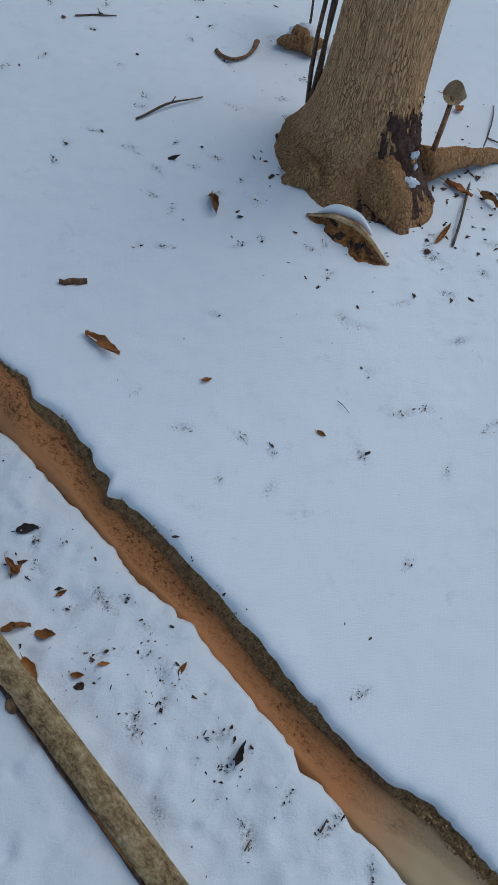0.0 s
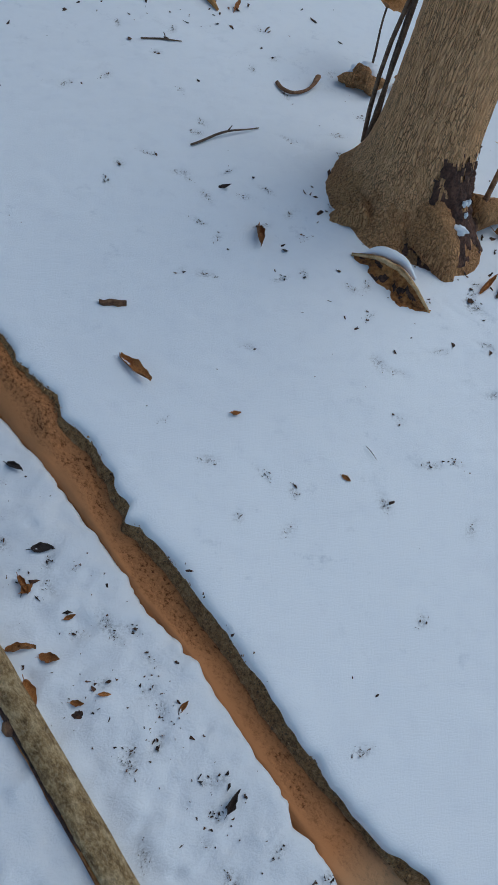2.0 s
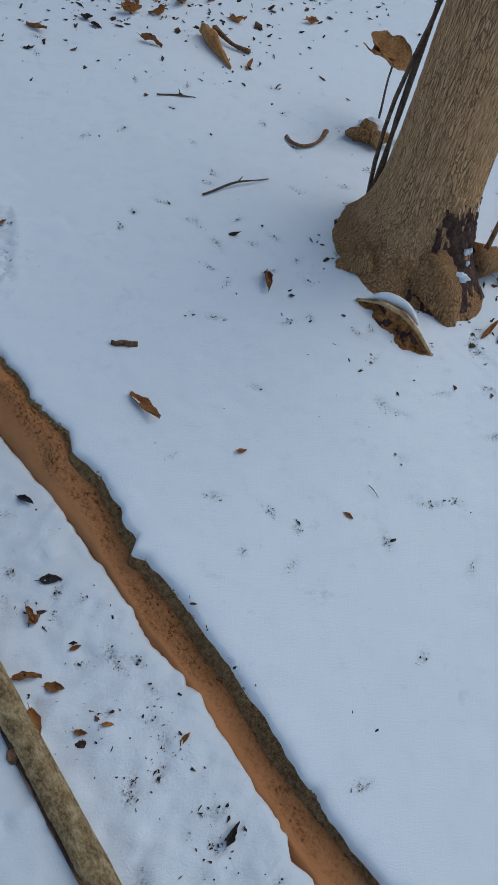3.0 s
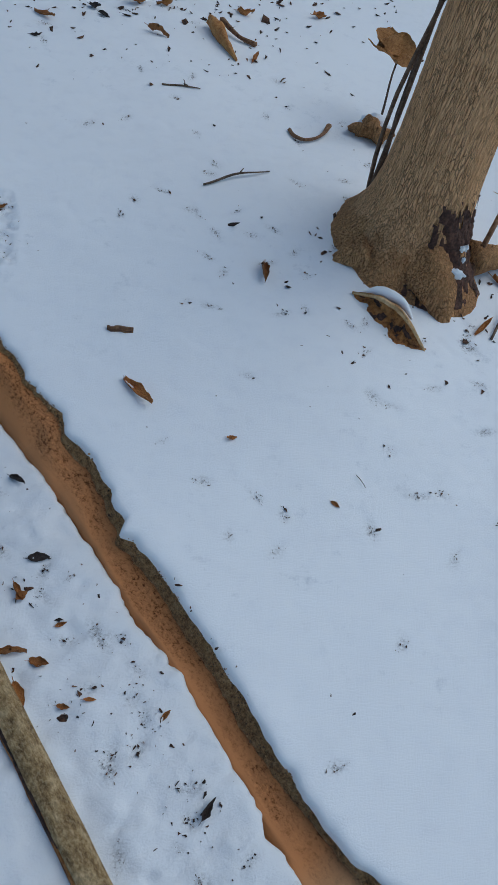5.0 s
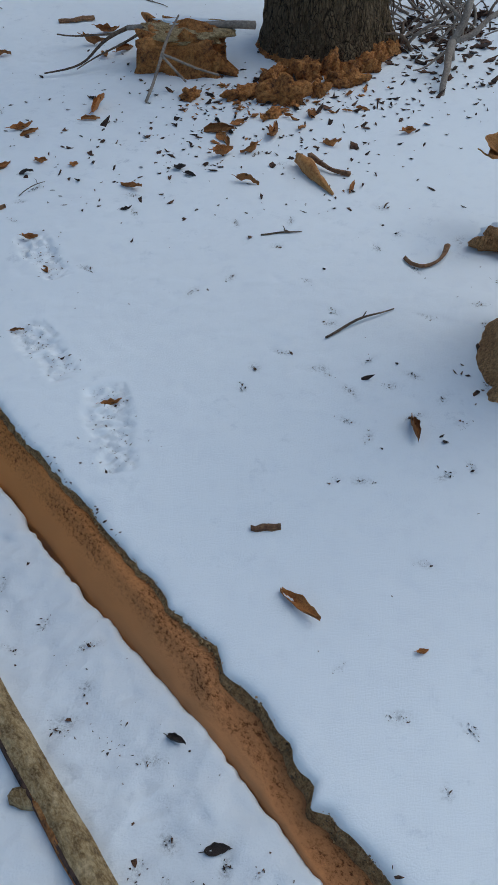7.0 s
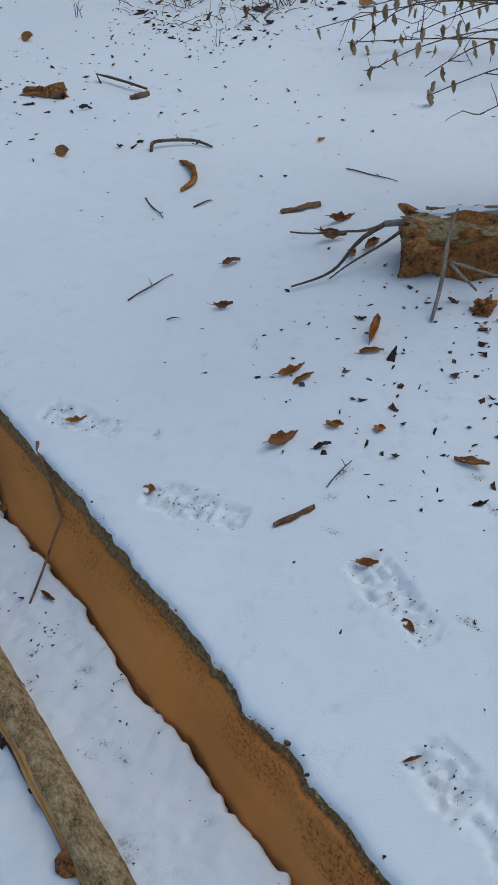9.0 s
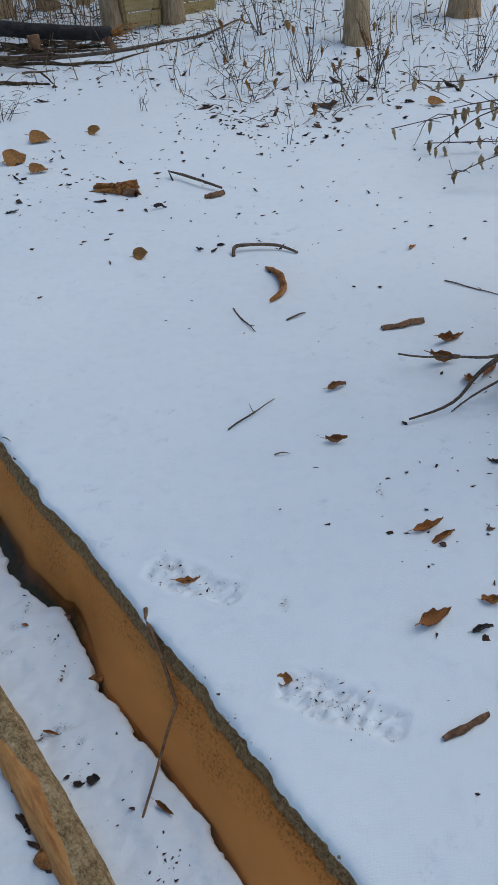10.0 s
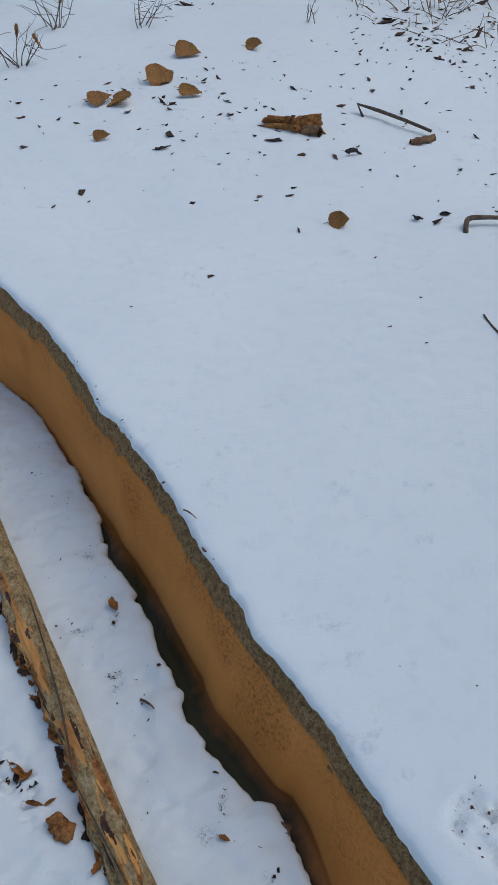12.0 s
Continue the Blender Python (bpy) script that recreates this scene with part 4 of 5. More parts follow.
# x, y, length, width, degrees
LEAF = [
    (0.05, 0.25, 0.105, 0.024, -90), (0.57, 0.41, 0.081, 0.031, -130), (0.15, 0.04, 0.017, 0.012, -31), (0.23, -0.21, 0.019, 0.014, -76),
    (0.68, 2.31, 0.082, 0.025, -18), (0.67, 1.96, 0.031, 0.02, -52), (0.73, 1.72, 0.087, 0.027, -73),
    (1.04, 1.51, 0.078, 0.032, -56), (1.1, 1.71, 0.084, 0.037, -7), (1.21, 1.85, 0.114, 0.06, -50), (1.35, 1.71, 0.133, 0.039, 38),
    (1.74, 1.42, 0.06, 0.02, -19), (1.28, 1.27, 0.067, 0.016, 30), (0.97, 2.96, 0.071, 0.037, -7),
    (0.77, 2.74, 0.064, 0.021, -45), (0.68, 2.26, 0.07, 0.023, -10),
]
LEAF += [
    (0.46, 2.1, 0.093, 0.042, -3), (0.6, 2.05, 0.047, 0.017, -55), 
    (1.18, 1.8, 0.062, 0.04, -110), (0.08, 1.32, 0.036, 0.01, -19), (0.33, 1.67, 0.048, 0.018, -45), (0.28, 1.51, 0.038, 0.026, -98),
    (0.12, 2.55, 0.059, 0.015, -36), (0.12, 2.19, 0.034, 0.023, -58), (1.17, 0.04, 0.087, 0.028, -89), (1.2, -0.05, 0.08, 0.025, -101),
    (1.51, 0.25, 0.037, 0.024, -8), (0.98, -0.03, 0.089, 0.018, 8), (0.11, 0.94, 0.05, 0.015, -29),
]
DARK = [
    (0.52, 2.01, 0.046, 0.022, -26), (0.93, 1.72, 0.041, 0.03, -52), 
    (0.93, 1.67, 0.041, 0.029, -59), (0.64, 1.62, 0.038, 0.013, -34), (1.02, 2.37, 0.03, 0.016, -70), (-0.32, 0.05, 0.041, 0.019, -35),
    (-0.26, 0.23, 0.038, 0.021, -68), (-0.35, -0.5, 0.042, 0.013, 18), (-0.34, 1.36, 0.057, 0.019, -87), (-0.3, 2.38, 0.024, 0.018, -48),
    (-0.27, 2.37, 0.03, 0.018, -37), (0.8, 5.08, 0.062, 0.021, -10), (1.37, 4.65, 0.065, 0.018, -22),
    (1.25, 4.14, 0.038, 0.016, -69), (1.35, 4.12, 0.037, 0.028, -36),
]
LEAFL = [
    (-0.43, -0.13, 0.035, 0.014, -48), (-0.49, -0.16, 0.052, 0.021, -104), (-0.39, 0.01, 0.038, 0.018, -97), (-0.36, -0.09, 0.021, 0.009, -18),
    (-0.31, -0.34, 0.024, 0.014, 12), (-0.19, 2.21, 0.05, 0.014, -75), (-0.16, 3.47, 0.042, 0.015, -89), (-0.2, 2.89, 0.017, 0.011, -58),
    (-0.46, -0.09, 0.052, 0.021, -30), (-0.39, 0, 0.026, 0.018, 6), (-0.46, 3.21, 0.063, 0.021, -68), (-0.45, 3.19, 0.028, 0.019, 13),
    (-0.44, -0.22, 0.023, 0.008, -45), (-0.4, -0.24, 0.016, 0.008, -36), (-0.29, 2.54, 0.039, 0.01, -49),
]
BARKS = [
    (0.13, 0.43, 0.061, 0.011, -40), (1.43, 3.11, 0.161, 0.036, -20), (0.31, 1.88, 0.107, 0.013, -11), (1.34, 4.97, 0.333, 0.059, -81),
    (1.67, 4.61, 0.108, 0.042, -6),
]
TWIG = [
    (0.77, 0.76, 0.232, 0.008, -7), (0.91, 1.21, 0.124, 0.007, -32), (1.02, 3.52, 0.205, 0.007, -104),
    (1.18, 3.41, 0.088, 0.009, -3), (1.84, 3.13, 0.242, 0.007, -75), (1.3, 0.06, 0.721, 0.008, 22), (0.67, 3.02, 0.212, 0.006, 10),
    (0.61, 2.8, 0.044, 0.005, -32), (0.32, -0.2, 0.035, 0.002, -98), (-0.34, -0.67, 0.023, 0.004, 8), (-0.44, -0.6, 0.019, 0.003, 10),
    (1.28, 1.12, 0.036, 0.006, 20), (-0.2, 3.2, 0.04, 0.006, -71), (0.02, 3.38, 0.037, 0.004, -73), (0.48, 1.91, 0.114, 0.004, 14),
]
STONE = [
    (1.39, 6, 0.113, 0.07, -32), (1.12, 5.75, 0.118, 0.091, -29), (1.71, 5.91, 0.088, 0.072, -31), (1.15, 5.52, 0.092, 0.044, -33),
    (0.79, 5.66, 0.073, 0.096, -36), (0.86, 5.59, 0.103, 0.081, -33), (3.66, 4.94, 0.1, 0.104, -46), (0.64, 5.29, 0.061, 0.044, -51), (1.02, 4.25, 0.062, 0.05, -10),
]
leaf_rng = random.Random(4)
for k, (x, y, ln, w, a) in enumerate(LEAF + LEAFL):
    ln = max(ln, 0.022)
    leaf(x, y, min(ln, 0.12 if x > -0.2 else 0.05), w * 1.15, a, LEAF_TAN, "curled dry brown leaf on the snow", k % 6, (leaf_rng.uniform(-25, 25), leaf_rng.uniform(-12, 12)), group="fallen leaves")
for k, (x, y, ln, w, a) in enumerate(DARK):
    leaf(x, y, min(max(ln, 0.028), 0.07), w * 1.2, a, LEAF_DARK, "small wet blackish leaf curled on the snow", (k + 1) % 6, (leaf_rng.uniform(-20, 20), leaf_rng.uniform(-15, 15)), group="dark leaves")
for k, (x, y, ln, w, a) in enumerate(STONE):
    leaf(x, y, max(ln, w) * 1.1, max(ln, w) * (0.55 + 0.14 * math.sin(k * 1.7)), a + 38 * math.sin(k * 2.1), LEAF_PALE, "broad tan dry leaf standing up out of the snow", 6, (30 + 14 * math.sin(k), 14 * math.cos(k * 2)), group="broad tan leaves", lift=0.010)


def chip(x, y, ln, w, a, k):
    """A curved flake of bark."""
    s, t = np.meshgrid(np.linspace(0, 1, 14), np.linspace(-1, 1, 6), indexing="ij")
    half = w * 0.5 * (0.65 + 0.35 * np.sin(np.pi * s)) * (1 + 0.35 * vnoise(s * 6, np.sign(t), k))
    p = np.stack([(s - 0.5) * ln, half * t + 0.12 * w * vnoise(s * 4, s * 0, k + 3), 0.010 + 0.35 * w * (1 - t * t) + 0.12 * w * fbm(s * 5, t * 2, k)], -1)
    top = p.reshape(-1, 3)
    low = top - (0, 0, 0.006)
    f = [q[::-1] for q in grid_faces(14, 6)]
    f += [tuple(i + 84 for i in q[::-1]) for q in f]
    rim = [i * 6 for i in range(14)] + [78 + j for j in range(1, 6)] + [i * 6 + 5 for i in range(12, -1, -1)] + [4, 3, 2, 1]
    f += [(rim[i], rim[(i + 1) % len(rim)], rim[(i + 1) % len(rim)] + 84, rim[i] + 84) for i in range(len(rim))]
    ob = tagged(new("bark_chip", mesh_of("bark_chip", np.vstack([top, low]), f, BARKCHIP)), "curved flake of brown bark lying on the snow", "bark", "bark chips")
    ob.matrix_world = pose(x, y, ground_z(x, y) - 0.003, 0, 0, a)


for k, (x, y, ln, w, a) in enumerate(BARKS):
    chip(x, y, min(ln, 0.24), max(w, 0.014), a, k)


def twig(x, y, ln, w, a, k):
    c, s = math.cos(radians(a)) * ln / 2, math.sin(radians(a)) * ln / 2
    z = ground_z(x, y)
    o = np.array((x, y, z))
    pts = bent((x - c, y - s, ground_z(x - c, y - s) + 0.004), (x + c, y + s, ground_z(x + c, y + s) + 0.004), 12, 0.004, 0.016, k + 20)
    pts[:, 2] = np.maximum(pts[:, 2], z - 0.02)
    t = thing("twig", "thin dark crooked twig on the snow", "twig", o, "twigs")
    v, f = tube(pts - o, [w * 0.42, w * 0.4, w * 0.22], 7, 0.25, k)
    part("stem", mesh_of("stem", v, f, TWIG_MAT), t)
    if ln > 0.1:
        m = pts[6 + k % 3]
        v, f = tube(bent(m, m + np.array((0.06 * ln * math.cos(k), 0.2 * ln * math.sin(k * 2.3), 0.012)), 5, 0, 0.05, k) - o, [w * 0.3, w * 0.15], 5)
        part("spur", mesh_of("spur", v, f, TWIG_MAT), t)


for k, row in enumerate(TWIG):
    twig(*row, k)

# sticks with a shape of their own
def on_snow(rows):
    return np.array([(x, y, ground_z(x, y) + up) for x, y, up in rows])


def eased(p, n=22):
    """A rounder line through the same points."""
    t = np.linspace(0, len(p) - 1, n)
    q = np.stack([np.interp(t, np.arange(len(p)), p[:, k]) for k in range(3)], -1)
    for _ in range(3):
        q[1:-1] = 0.5 * q[1:-1] + 0.25 * (q[2:] + q[:-2])
    return q


stick("stick", eased(on_snow([(1.325, 3.995, -0.004), (1.345, 4.02, 0.018), (1.367, 4.028, 0.026), (1.446, 3.976, 0.024), (1.519, 3.915, 0.022), (1.545, 3.83, 0.006)])), [0.009, 0.008, 0.007, 0.005], TWIG_MAT, "bent grey stick propped above the snow", seed=2)
stick("stick", eased(on_snow([(1.092, 0.883, 0.004), (1.078, 0.849, 0.008), (1.094, 0.817, 0.008), (1.141, 0.804, 0.010), (1.185, 0.815, 0.012), (1.221, 0.833, 0.018)])), [0.007, 0.006, 0.005, 0.009], BARKCHIP, "dark curved stick lying like a bow on the snow", seed=9)
stick("bark_curl", eased(on_snow([(1.345, 3.80, 0.008), (1.345, 3.72, 0.014), (1.30, 3.62, 0.016), (1.25, 3.575, 0.014), (1.18, 3.562, 0.008)])), [0.005, 0.015, 0.017, 0.014, 0.005], ROTTEN, "orange curl of bark bent like a hook on the snow", "bark", 14, 0.6, 4)
stick("bark_curl", eased(on_snow([(1.262, 1.50, 0.022), (1.245, 1.44, 0.026), (1.226, 1.378, 0.018), (1.202, 1.278, 0.004)])), [0.014, 0.019, 0.014, 0.004], LEAF_PALE, "rolled orange leaf curl on the snow", "bark", 14, 0.6, 6)
stick("stick", eased(on_snow([(1.313, 1.497, 0.02), (1.30, 1.44, 0.022), (1.305, 1.385, 0.014), (1.341, 1.334, 0.008)])), [0.010, 0.008, 0.006, 0.009], BARKCHIP, "short dark stick beside a rolled leaf on the snow", seed=11)
z0 = ground_z(1.7, 4.8)
stick("stick", np.array([(1.63, 4.92, z0 + 0.0), (1.645, 4.99, z0 + 0.055), (1.68, 4.90, z0 + 0.04), (1.70, 4.75, z0 + 0.025), (1.735, 4.64, z0 + 0.0)]), [0.007, 0.008, 0.007, 0.006], TWIG_MAT, "bent grey stick leaning in the snow", seed=3)
stick("branch", np.array([(0.0, 2.55, 0.125), (-0.012, 2.53, 0.118), (-0.028, 2.46, 0.088), (-0.045, 2.40, 0.056), (-0.06, 2.35, 0.030), (-0.11, 2.32, 0.0), (-0.17, 2.275, -0.03), (-0.235, 2.225, -0.052)]), [0.005, 0.0045, 0.0035, 0.0025], BARKCHIP, "thin brown branch hanging across the stream", "branch", seed=5)
stick("branch", np.array([(-0.315, 3.55, 0.0), (-0.33, 3.40, 0.005), (-0.35, 3.25, -0.005), (-0.38, 3.10, -0.02), (-0.37, 2.9, -0.015)]), [0.0015, 0.0022, 0.0015], TWIG_MAT, "thin dark branch lying along the rotten log", "branch", seed=6)

# crumbled orange wood round the second tree
for k, (x, y, sx, sy, sz, a) in enumerate([(1.31, 2.14, 0.04, 0.03, 0.025, 20), (1.46, 2.02, 0.075, 0.03, 0.03, -20), (1.56, 1.88, 0.085, 0.032, 0.06, -40), (1.71, 1.85, 0.04, 0.03, 0.035, -30), (1.87, 1.86, 0.085, 0.035, 0.04, -35),
                                         (1.80, 2.0, 0.07, 0.04, 0.045, -40), (2.02, 1.90, 0.06, 0.035, 0.04, -30), (2.13, 1.93, 0.05, 0.04, 0.05, 10), (1.92, 1.98, 0.06, 0.035, 0.05, 30), (2.22, 1.96, 0.04, 0.03, 0.04, -10), (1.62, 1.98, 0.05, 0.03, 0.03, 50), (1.44, 1.82, 0.055, 0.02, 0.018, 10), (1.66, 2.05, 0.06, 0.04, 0.04, 0)]):
    clump("rotten_wood", (x, y, ground_z(x, y) + sz * 0.45), (sx, sy, sz), 30 + k, ROTTEN, "crumbled orange chunk of rotten wood in the snow", "wood", 0.5, a)
clump("rotten_wood", (1.34, 4.97, ground_z(1.34, 4.97) + 0.012), (0.12, 0.035, 0.035), 51, ROTTEN, "ragged orange piece of rotten wood on the snow", "wood", 0.5, -52)
clump("rotten_wood", (-0.104, 2.86, LEFT_Z - 0.012), (0.011, 0.018, 0.014), 52, BARKCHIP, "brown wood end sticking from the snow edge", "wood", 0.3, 20)
clump("rotten_wood", (-0.135, 2.62, LEFT_Z - 0.012), (0.008, 0.018, 0.011), 53, ROTTEN, "orange wood sliver at the snow edge", "wood", 0.4, 60)
clump("rotten_wood", (-0.43, 3.06, LEFT_Z + 0.008), (0.02, 0.03, 0.018), 54, ROTTEN, "orange rotten wood block beside the log", "wood", 0.18, 20)
clump("stone", (-0.425, 2.88, LEFT_Z + 0.006), (0.022, 0.03, 0.018), 55, CHAR, "dark stone beside the rotten log", "stone", 0.2, 20)

for k, (x, y, ln, a) in enumerate([(-0.44, 3.17, 0.030, 20), (-0.455, 3.13, 0.034, -40), (-0.47, 3.20, 0.026, 80), (-0.43, 3.12, 0.024, 10), (-0.49, 3.24, 0.028, -10), (-0.40, 2.96, 0.026, 30), (-0.395, 3.02, 0.022, -60)]):
    leaf(x, y, ln, ln * 0.5, a, LEAF_TAN if k % 2 else LEAF_DARK, "small reddish dead leaf pressed in snow by the log" if k % 2 else "small dark leaf scrap pressed in snow by the log", k, (8 * math.sin(k), 6), group="leaves by the log")

# dried leaves and clusters on stalks by the near tree
clump("leaf_clump", (1.33, 0.74, ground_z(1.33, 0.74) + 0.026), (0.062, 0.042, 0.034), 61, BARK_ORANGE, "crumpled tan clump of leaf beside the trunk, snow-dusted", "leaf", 0.40, -58)
clump("leaf_clump", (1.46, 0.66, ground_z(1.45, 0.65) + 0.03), (0.05, 0.025, 0.02), 62, BARK_ORANGE, "short orange root end beside the trunk", "root", 0.3, -40)
leaf(1.42, 0.80, 0.15, 0.075, -60, LEAF_PALE, "large crumpled tan leaf caught on the shoots", 7, (12, 12), lift=0.20)
leaf(1.43, 0.86, 0.11, 0.06, 40, LEAF_PALE, "crumpled tan leaf caught on the shoots", 6, (20, -15), lift=0.235)
stick("stalk", bent((1.41, 0.78, ground_z(1.41, 0.78) + 0.0), (1.415, 0.79, 0.245), 7, 0, 0.01, 4), [0.004, 0.003], TWIG_MAT, "thin stalk holding a dry leaf", "stalk")
z0 = ground_z(1.13, 0.10)
stick("stalk", bent((1.06, 0.10, z0), (1.20, 0.16, z0 + 0.21), 8, 0, 0.01, 9), [0.014, 0.008, 0.006], BARKCHIP, "broken brown shoot leaning by the hollow", "stalk", 8, 0.25)
leaf(1.215, 0.165, 0.066, 0.033, -50, LEAF_BEIGE, "round tan leaf on the tip of a shoot", 7, (52, 0), z=z0 + 0.205)
stick("branch", bent((1.60, 0.55, 0.20), (2.35, 0.30, 0.45), 10, 0.04, 0.02, 8), [0.005, 0.004, 0.002], TWIG_MAT, "long thin arching twig beside the tree", "branch")
clump("snow_clump", (1.385, 0.775, ground_z(1.385, 0.775) + 0.022), (0.05, 0.035, 0.026), 63, SNOW, "cap of snow on the leaf clump by the trunk", "snow", 0.25, -30)
for k, (x, y, ln, a) in enumerate([(1.34, 2.84, 0.10, -40), (1.40, 2.70, 0.12, 20), (1.47, 2.93, 0.11, -10), (1.30, 2.70, 0.07, 60), (2.58, 2.95, 0.09, 30), (2.45, 2.80, 0.08, -20), (1.95, 3.55, 0.05, 10)]):
    leaf(x, y, ln, ln * 0.35, a, LEAF_TAN, "curled dry brown leaf caught among twigs", k + 2, (15 * math.sin(k), 10), group="fallen leaves")
litter_rng = random.Random(33)
for k in range(34):
    x, y = litter_rng.gauss(1.48, 0.24), litter_rng.gauss(1.86, 0.17)
    ln = litter_rng.uniform(0.028, 0.07)
    leaf(x, y, ln, ln * litter_rng.uniform(0.3, 0.55), litter_rng.uniform(0, 360), (LEAF_TAN, LEAF_DARK, LEAF_TAN)[k % 3], ("crumpled orange-brown leaf among crumbs by the tree", "wet black leaf scrap among crumbs by the tree", "crumpled orange-brown leaf among crumbs by the tree")[k % 3],
         k % 6, (litter_rng.uniform(-30, 30), litter_rng.uniform(-20, 20)), group="leaves by the dark tree")
leaf(0.995, 2.298, 0.125, 0.045, 34, LEAF_TAN, "long curled orange leaf on the snow", 1, (12, -8), group="fallen leaves")
leaf(0.912, 2.226, 0.070, 0.028, -39, LEAF_TAN, "long curled orange leaf on the snow", 3, (0, 0), group="fallen leaves")


# ---- loose crumbs of leaf and bark on the snow ----
def crumbs():
    rng = np.random.default_rng(12)
    spots = []

    def scatter(count, cx, cy, sx, sy, size):
        for x, y in zip(rng.normal(cx, sx, count), rng.normal(cy, sy, count)):
            spots.append((x, y, size * rng.lognormal(0, 0.4)))

    scatter(360, 1.48, 1.9, 0.40, 0.27, 0.0115)
    scatter(330, 2.62, 2.0, 0.25, 0.2, 0.024)
    scatter(150, 1.0, 2.0, 0.35, 0.35, 0.007)
    scatter(60, 1.25, 1.45, 0.2, 0.2, 0.007)
    scatter(90, 1.15, 0.0, 0.2, 0.12, 0.007)
    scatter(45, 0.85, 0.25, 0.22, 0.2, 0.006)
    scatter(60, 1.0, 5.5, 0.35, 0.35, 0.016)
    scatter(60, 1.0, 5.4, 0.45, 0.40, 0.007)
    scatter(60, 1.5, 4.4, 0.5, 0.5, 0.012)
    scatter(60, 2.2, 4.0, 0.6, 0.8, 0.012)
    scatter(160, 2.9, 5.3, 0.7, 0.35, 0.014)
    scatter(130, 2.2, 1.6, 0.3, 0.25, 0.013)
    for x, y in zip(rng.uniform(-0.1, 2.6, 160), rng.uniform(-1.2, 3.2, 160)):
        spots.append((x, y, 0.0026 * rng.lognormal(0, 0.5)))
    for cx, cy, length, deg in FOOT_RIGHT:
        c, s = math.cos(radians(deg)), math.sin(radians(deg))
        for k in range(75):
            a, b = rng.uniform(-0.45, 0.45) * length, rng.normal(0, 0.095) * length
            spots.append((cx + a * c - b * s, cy + a * s + b * c, 0.0022 * rng.lognormal(0, 0.5)))
    for y in rng.uniform(-1.0, 4.2, 300):
        x0, x1 = float(edge_left(y)), float(np.interp(y, [-0.5, 1.5, 3.9], [-0.53, -0.38, -0.28]))
        spots.append((rng.uniform(x1, x0 - 0.012), y, 0.0022 * rng.lognormal(0, 0.6)))
    for cy, cx in ((-0.28, -0.33), (-0.36, -0.35), (-0.48, -0.38), (-0.22, -0.42), (0.0, -0.37), (2.4, -0.29), (2.1, -0.25), (3.2, -0.46), (0.3, -0.33)):
        for k in range(20):
            spots.append((cx + rng.normal(0, 0.022), cy + rng.normal(0, 0.022), 0.0023 * rng.lognormal(0, 0.6)))
    for k, (cx, cy) in enumerate(BURIED_RIGHT + BURIED_LEFT):
        a = (k if k < len(BURIED_RIGHT) else k - len(BURIED_RIGHT)) * 2.4
        for q in range(int(rng.integers(4, 15))):
            p, o = rng.normal(0, 0.012), rng.normal(0, 0.005)
            spots.append((cx + p * math.cos(a) - o * math.sin(a), cy + p * math.sin(a) + o * math.cos(a), 0.0019 * rng.lognormal(0, 0.55)))
    pieces = []
    for x, y, s in spots:
        if float(edge_left(y)) - 0.005 < x < float(edge_right(y)) + 0.012:
            continue
        z = ground_z(x, y)
        pieces.append(flake(rng, x, y, z, s))
    v, f = merged(pieces)
    tagged(new("leaf_crumbs", mesh_of("leaf_crumbs", v, f, LITTER, smooth=False)), "scattered dark crumbs of leaf and bark on snow", "leaf litter", kind="stuff")



def wood_crumbs():
    rng = np.random.default_rng(18)
    pieces = []
    for k in range(230):
        x, y = rng.normal(1.62, 0.20), rng.normal(1.97, 0.11)
        pieces.append(flake(rng, x, y, ground_z(x, y) + rng.uniform(0, 0.008), 0.011 * rng.lognormal(0, 0.45)))
    v, f = merged(pieces)
    tagged(new("wood_crumbs", mesh_of("wood_crumbs", v, f, ROTTEN, smooth=False)), "orange crumbs of rotten wood strewn on the snow", "wood crumbs", kind="stuff")


crumbs()
wood_crumbs()


# ---- brush and woods at the back ----
def shrub(x, y, count, tall, wide, seed, mat=TWIG_MAT, label="bare thin shrub with crooked stems standing in snow", leaves=0, thick=0.003):
    rng = np.random.default_rng(seed)
    t = thing("shrub", label, "shrub", (x, y, ground_z(x, y)), "bare shrubs")
    for k in range(count):
        a = rng.uniform(0, 6.28)
        tip = np.array((math.cos(a) * wide * rng.uniform(0.3, 1), math.sin(a) * wide * rng.uniform(0.3, 1), tall * rng.uniform(0.45, 1)))
        foot = np.array((rng.normal(0, 0.02), rng.normal(0, 0.02), -0.02))
        pts = bent(foot, tip, 9, 0.03 * tall, 0.03, seed * 31 + k)
        pieces = [tube(pts, [thick, thick * 0.7, thick * 0.3], 5)]
        for q in range(2):
            m = pts[rng.integers(3, 8)]
            pieces.append(tube(bent(m, m + rng.normal(0, 0.3, 3) * (wide, wide, tall * 0.6) + (0, 0, 0.1 * tall), 5, 0, 0.06, k + q), [thick * 0.5, thick * 0.25], 4))
        v, f = merged(pieces)
        part("stem", mesh_of("stem", v, f, mat), t)
        if k < leaves:
            vv, ff, _ = LEAF_SHAPES[(seed + k) % 6]
            lf = part("leaf", mesh_of("leaf", vv, ff, LEAF_PALE), t, "hanging dry leaf")
            lf.matrix_basis = Matrix.Translation(Vector(pts[6])) @ pose(0, 0, 0, rng.uniform(0, 60), 70, rng.uniform(0, 360)) @ Matrix.Scale(0.07, 4)
    return t


